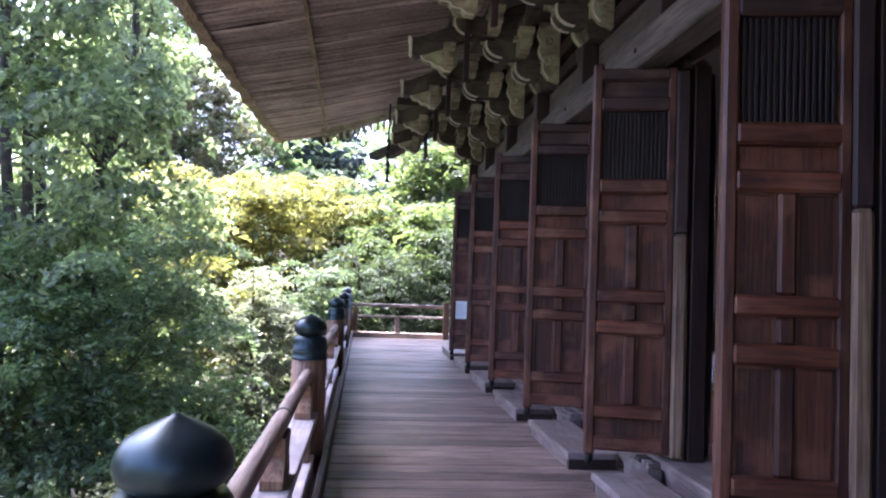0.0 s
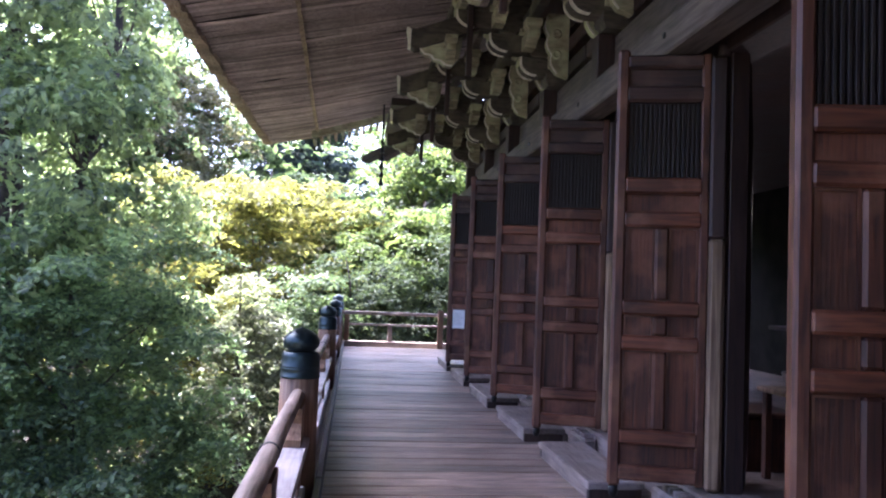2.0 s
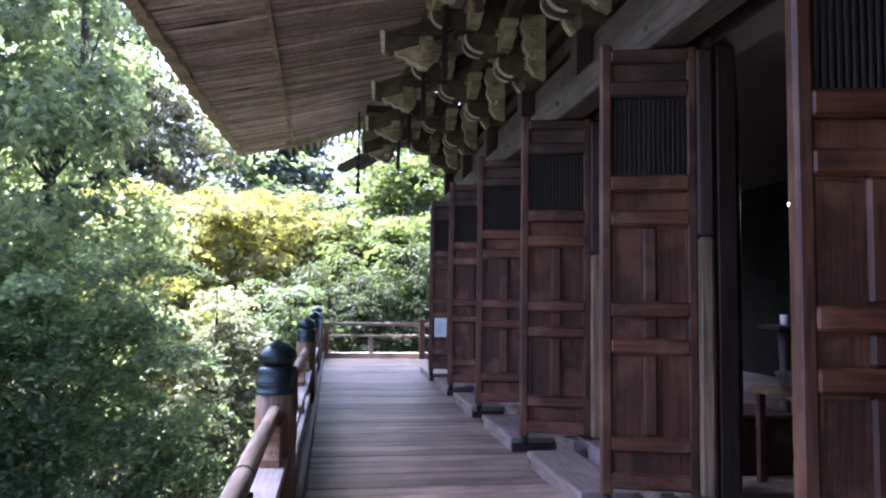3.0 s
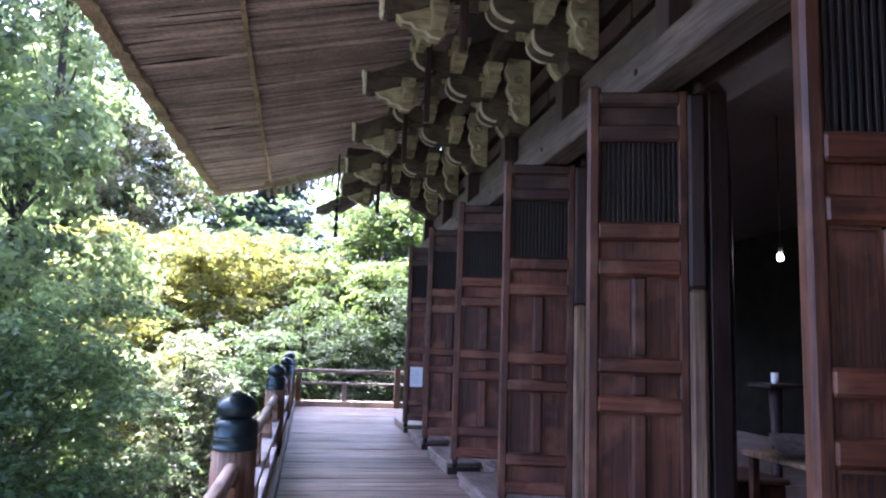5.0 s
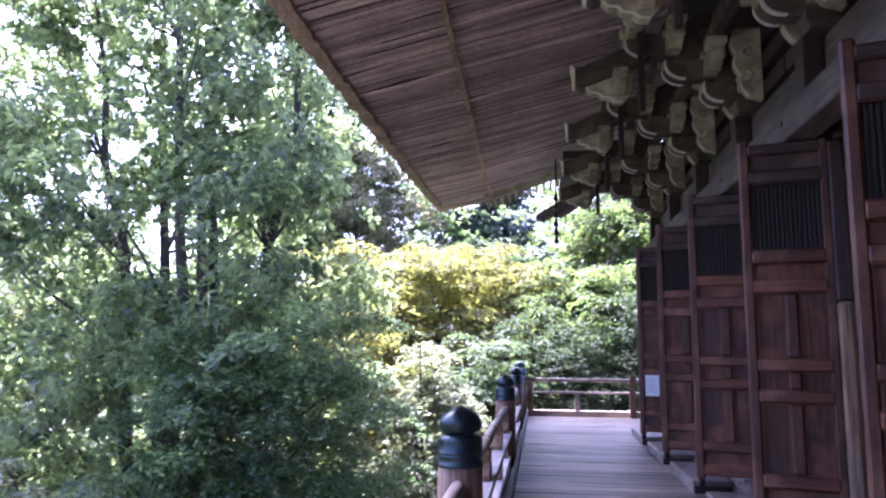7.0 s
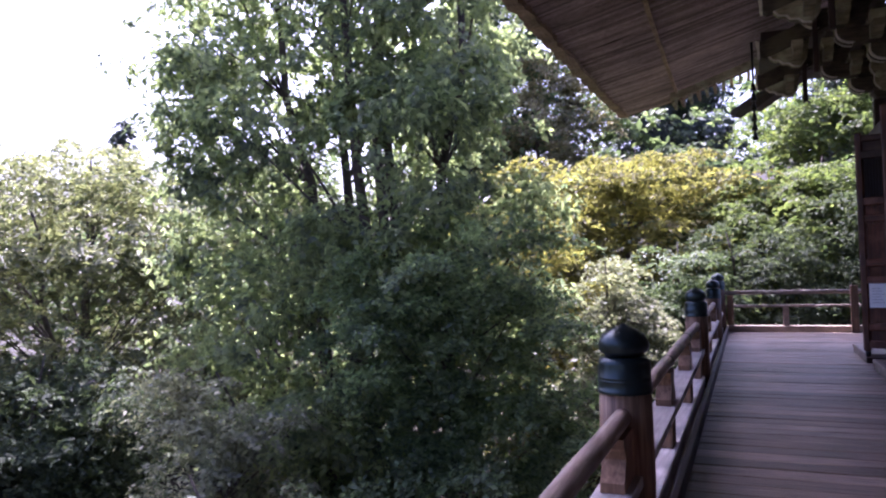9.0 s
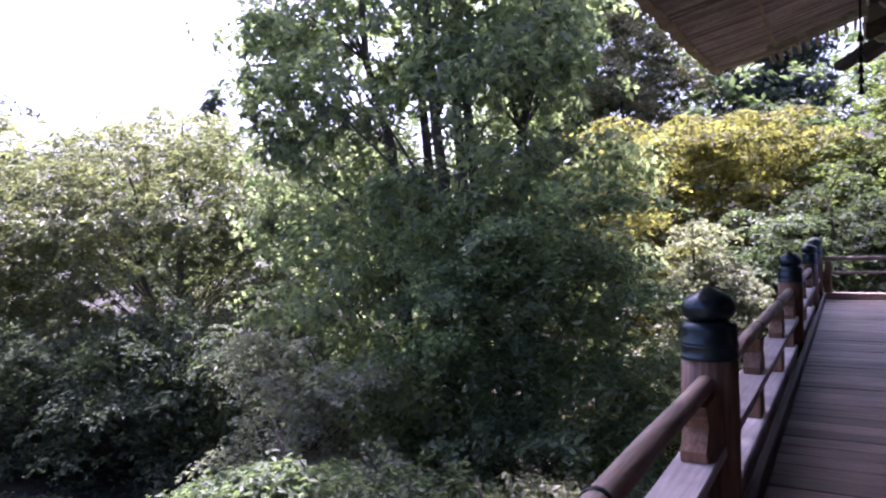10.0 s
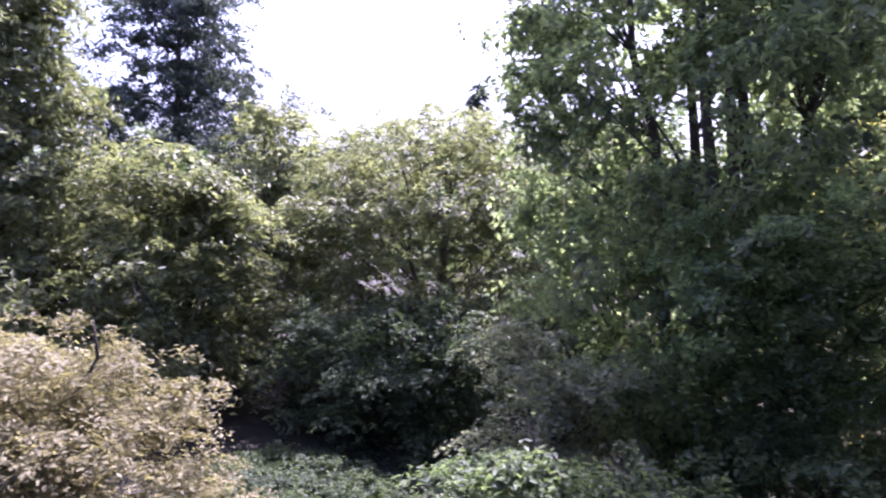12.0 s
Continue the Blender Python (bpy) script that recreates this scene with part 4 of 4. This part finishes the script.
tree("shrub", "wide tan-leaved bush catching the sun", -12.5, 4.0, tiers(-12.5, 4.0, -4.4, -0.45, 3.1, 2.8, 90, 62, 0.16, 0.55, 0.62), L_TAN, 1700, 0.38, 60, 0.045, 21, trunk_r=0.08, flat=0.28, up=1.2)
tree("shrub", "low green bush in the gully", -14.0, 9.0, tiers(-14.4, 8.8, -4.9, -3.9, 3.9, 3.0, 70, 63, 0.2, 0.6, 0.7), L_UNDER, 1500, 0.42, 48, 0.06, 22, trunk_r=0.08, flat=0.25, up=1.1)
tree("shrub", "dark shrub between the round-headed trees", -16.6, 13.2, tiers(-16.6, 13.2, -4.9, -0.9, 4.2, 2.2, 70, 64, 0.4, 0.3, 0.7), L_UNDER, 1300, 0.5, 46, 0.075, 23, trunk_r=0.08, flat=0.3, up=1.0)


def cedar(label, x, y, top, r, mat, seed, n=900, size=0.15):
    """A conifer: whorls of drooping boughs that shorten towards the top."""
    z0 = ground_height(x, y)
    blobs = []
    g = random.Random(seed)
    h = top - z0
    for i in range(46):
        f = 0.12 + 0.86 * i / 45
        a = i * 2.4 + g.uniform(-0.4, 0.4)
        w = r * (1.04 - f) ** 0.8 * g.uniform(0.55, 1.05)
        for s in (0.35, 0.75):
            blobs.append((x + s * w * math.cos(a), y + s * w * math.sin(a), z0 + h * f - 0.12 * s * w, 0.16 * r + w * 0.2, 0.16 * r + w * 0.2, 0.05 * r + 0.12))
    blobs.append((x, y, top - 0.6, 0.25, 0.25, 0.8))
    tree("cedar", label, x, y, blobs, mat, n, 0.05 * r + 0.3, 44, size, seed, trunk_r=0.25, flat=0.35, up=0.25, aspect=0.3, shell=0.7)


cedar("tall dark cedar standing against the bright sky", -34.4, 14.2, 16.0, 9.0, L_CEDAR, 31, 1500)
cedar("dark cedar at the edge of the wood", -26.3, 5.9, 9.4, 6.4, L_OLIVE, 32, 1200)
cedar("small far cedar tip above the wood", -50.0, 48.0, 15.6, 3.0, L_CEDAR, 33, 500, 0.22)
cedar("dark cedar on the hill behind the maples", -3.6, 38.0, 14.0, 5.6, L_CEDAR, 34)
cedar("dark cedar on the hill behind the maples", 4.0, 37.0, 13.0, 5.0, L_CEDAR, 35, 700)
tree("round_tree", "pale silvery tree on the slope", -8.4, 32.0, tiers(-8.4, 32.0, 0.0, 9.6, 2.8, 2.6, 34, 65, 0.5), L_TAN, 700, 0.62, 42, 0.10, 36, trunk_r=0.15, flat=0.35, up=0.9, limbs=30)
tree("round_tree", "dark green tree on the slope", -12.6, 33.0, tiers(-11.4, 34.0, -1.0, 15.5, 4.6, 3.6, 60, 66, 0.5), L_DARK, 1600, 0.7, 42, 0.12, 37, trunk_r=0.16, flat=0.35, up=0.9, limbs=30)


tree("round_tree", "olive tree behind the tall tree", -15.6, 22.0, tiers(-15.6, 22.0, -4.2, 4.2, 3.6, 3.0, 36, 67, 0.5), L_OLIVE, 1100, 0.6, 34, 0.11, 45, trunk_r=0.12, flat=0.3, up=1.0, limbs=30)
tree("round_tree", "olive tree between the cedar and the round tree", -27.5, 15.5, tiers(-27.5, 15.5, -4.2, 5.2, 4.0, 3.4, 36, 68, 0.5), L_OLIVE, 1100, 0.65, 34, 0.12, 46, trunk_r=0.12, flat=0.3, up=1.0, limbs=30)


def build_woods():
    """The wood that closes the view beyond the nearer trees, plus an unseen part that blocks southern light."""
    g = random.Random(77)
    blobs = []
    for i in range(640):
        a = radians(g.uniform(-32, 178))
        d = g.uniform(29, 55)
        deg = math.degrees(a)
        # beyond 112 degrees taller unseen trees are added to cut southern sky light
        top = 12.5 if deg < 20 else (12.5 - (deg - 20) * 0.36 if deg < 40 else (6.2 if deg < 62 else (6.8 if deg < 112 else 14.0)))
        x, y = -0.7 - d * math.sin(a), 1.5 + d * math.cos(a)
        z0 = ground_height(x, y)
        z = z0 + g.random() ** 0.85 * max(2.0, top * d / 42 - z0) - 0.5
        r = g.uniform(1.5, 2.6)
        blobs.append((x, y, z, r, r, r * 0.6))
    pts, nrm, sizes, cl = clumps(blobs, 6300, 0.9, 28, 0.20, 78, 0.4, 0.9, 0.8)
    me = leaf_mesh(pts, nrm, sizes, 0.5, 79)
    me.materials.append(L_DARK)
    tagged(new("woods", me), "dense green wood on the far slope, with unseen trees added southward", "woods", kind="stuff")


build_woods()


# ---- floor boards, last ----
floor = empty("floor", pose(0, 0, 0), "weathered grey-brown timber floor boards laid across the veranda", "floor", kind="structure")
rng = random.Random(9)
variants = []
for i in range(6):
    bm = bmesh.new()
    x0, x1 = -1.075 + 0.006 * (i % 3), 1.215
    n = 10
    tops = []
    w = 0.196
    for j in range(n + 1):
        x = x0 + (x1 - x0) * j / n
        cup = 0.0025 * math.sin(j * 0.9 + i)
        tops.append([bm.verts.new((x, -w / 2, -0.055)), bm.verts.new((x, -w / 2, -0.007 + cup)), bm.verts.new((x, -w / 2 + 0.008, cup)), bm.verts.new((x, w / 2 - 0.008, -cup * 0.5)), bm.verts.new((x, w / 2, -0.007)), bm.verts.new((x, w / 2, -0.055))])
    for a, b in zip(tops, tops[1:]):
        for q in range(5):
            bm.faces.new((a[q], b[q], b[q + 1], a[q + 1]))
    bm.faces.new(tops[0])
    bm.faces.new(tops[-1][::-1])
    bmesh.ops.recalc_face_normals(bm, faces=bm.faces)
    me = bpy.data.meshes.new("board")
    bm.to_mesh(me)
    bm.free()
    me.materials.append(BOARD)
    variants.append(me)
y = Y_NEAR + 0.1
while y < 16.40:
    ob = new("board", variants[rng.randrange(6)])
    ob.parent = floor
    ob.matrix_world = pose(rng.uniform(-0.008, 0.004), y, rng.uniform(-0.003, 0.002), rng.uniform(-0.3, 0.3), 0, 0)
    y += 0.203
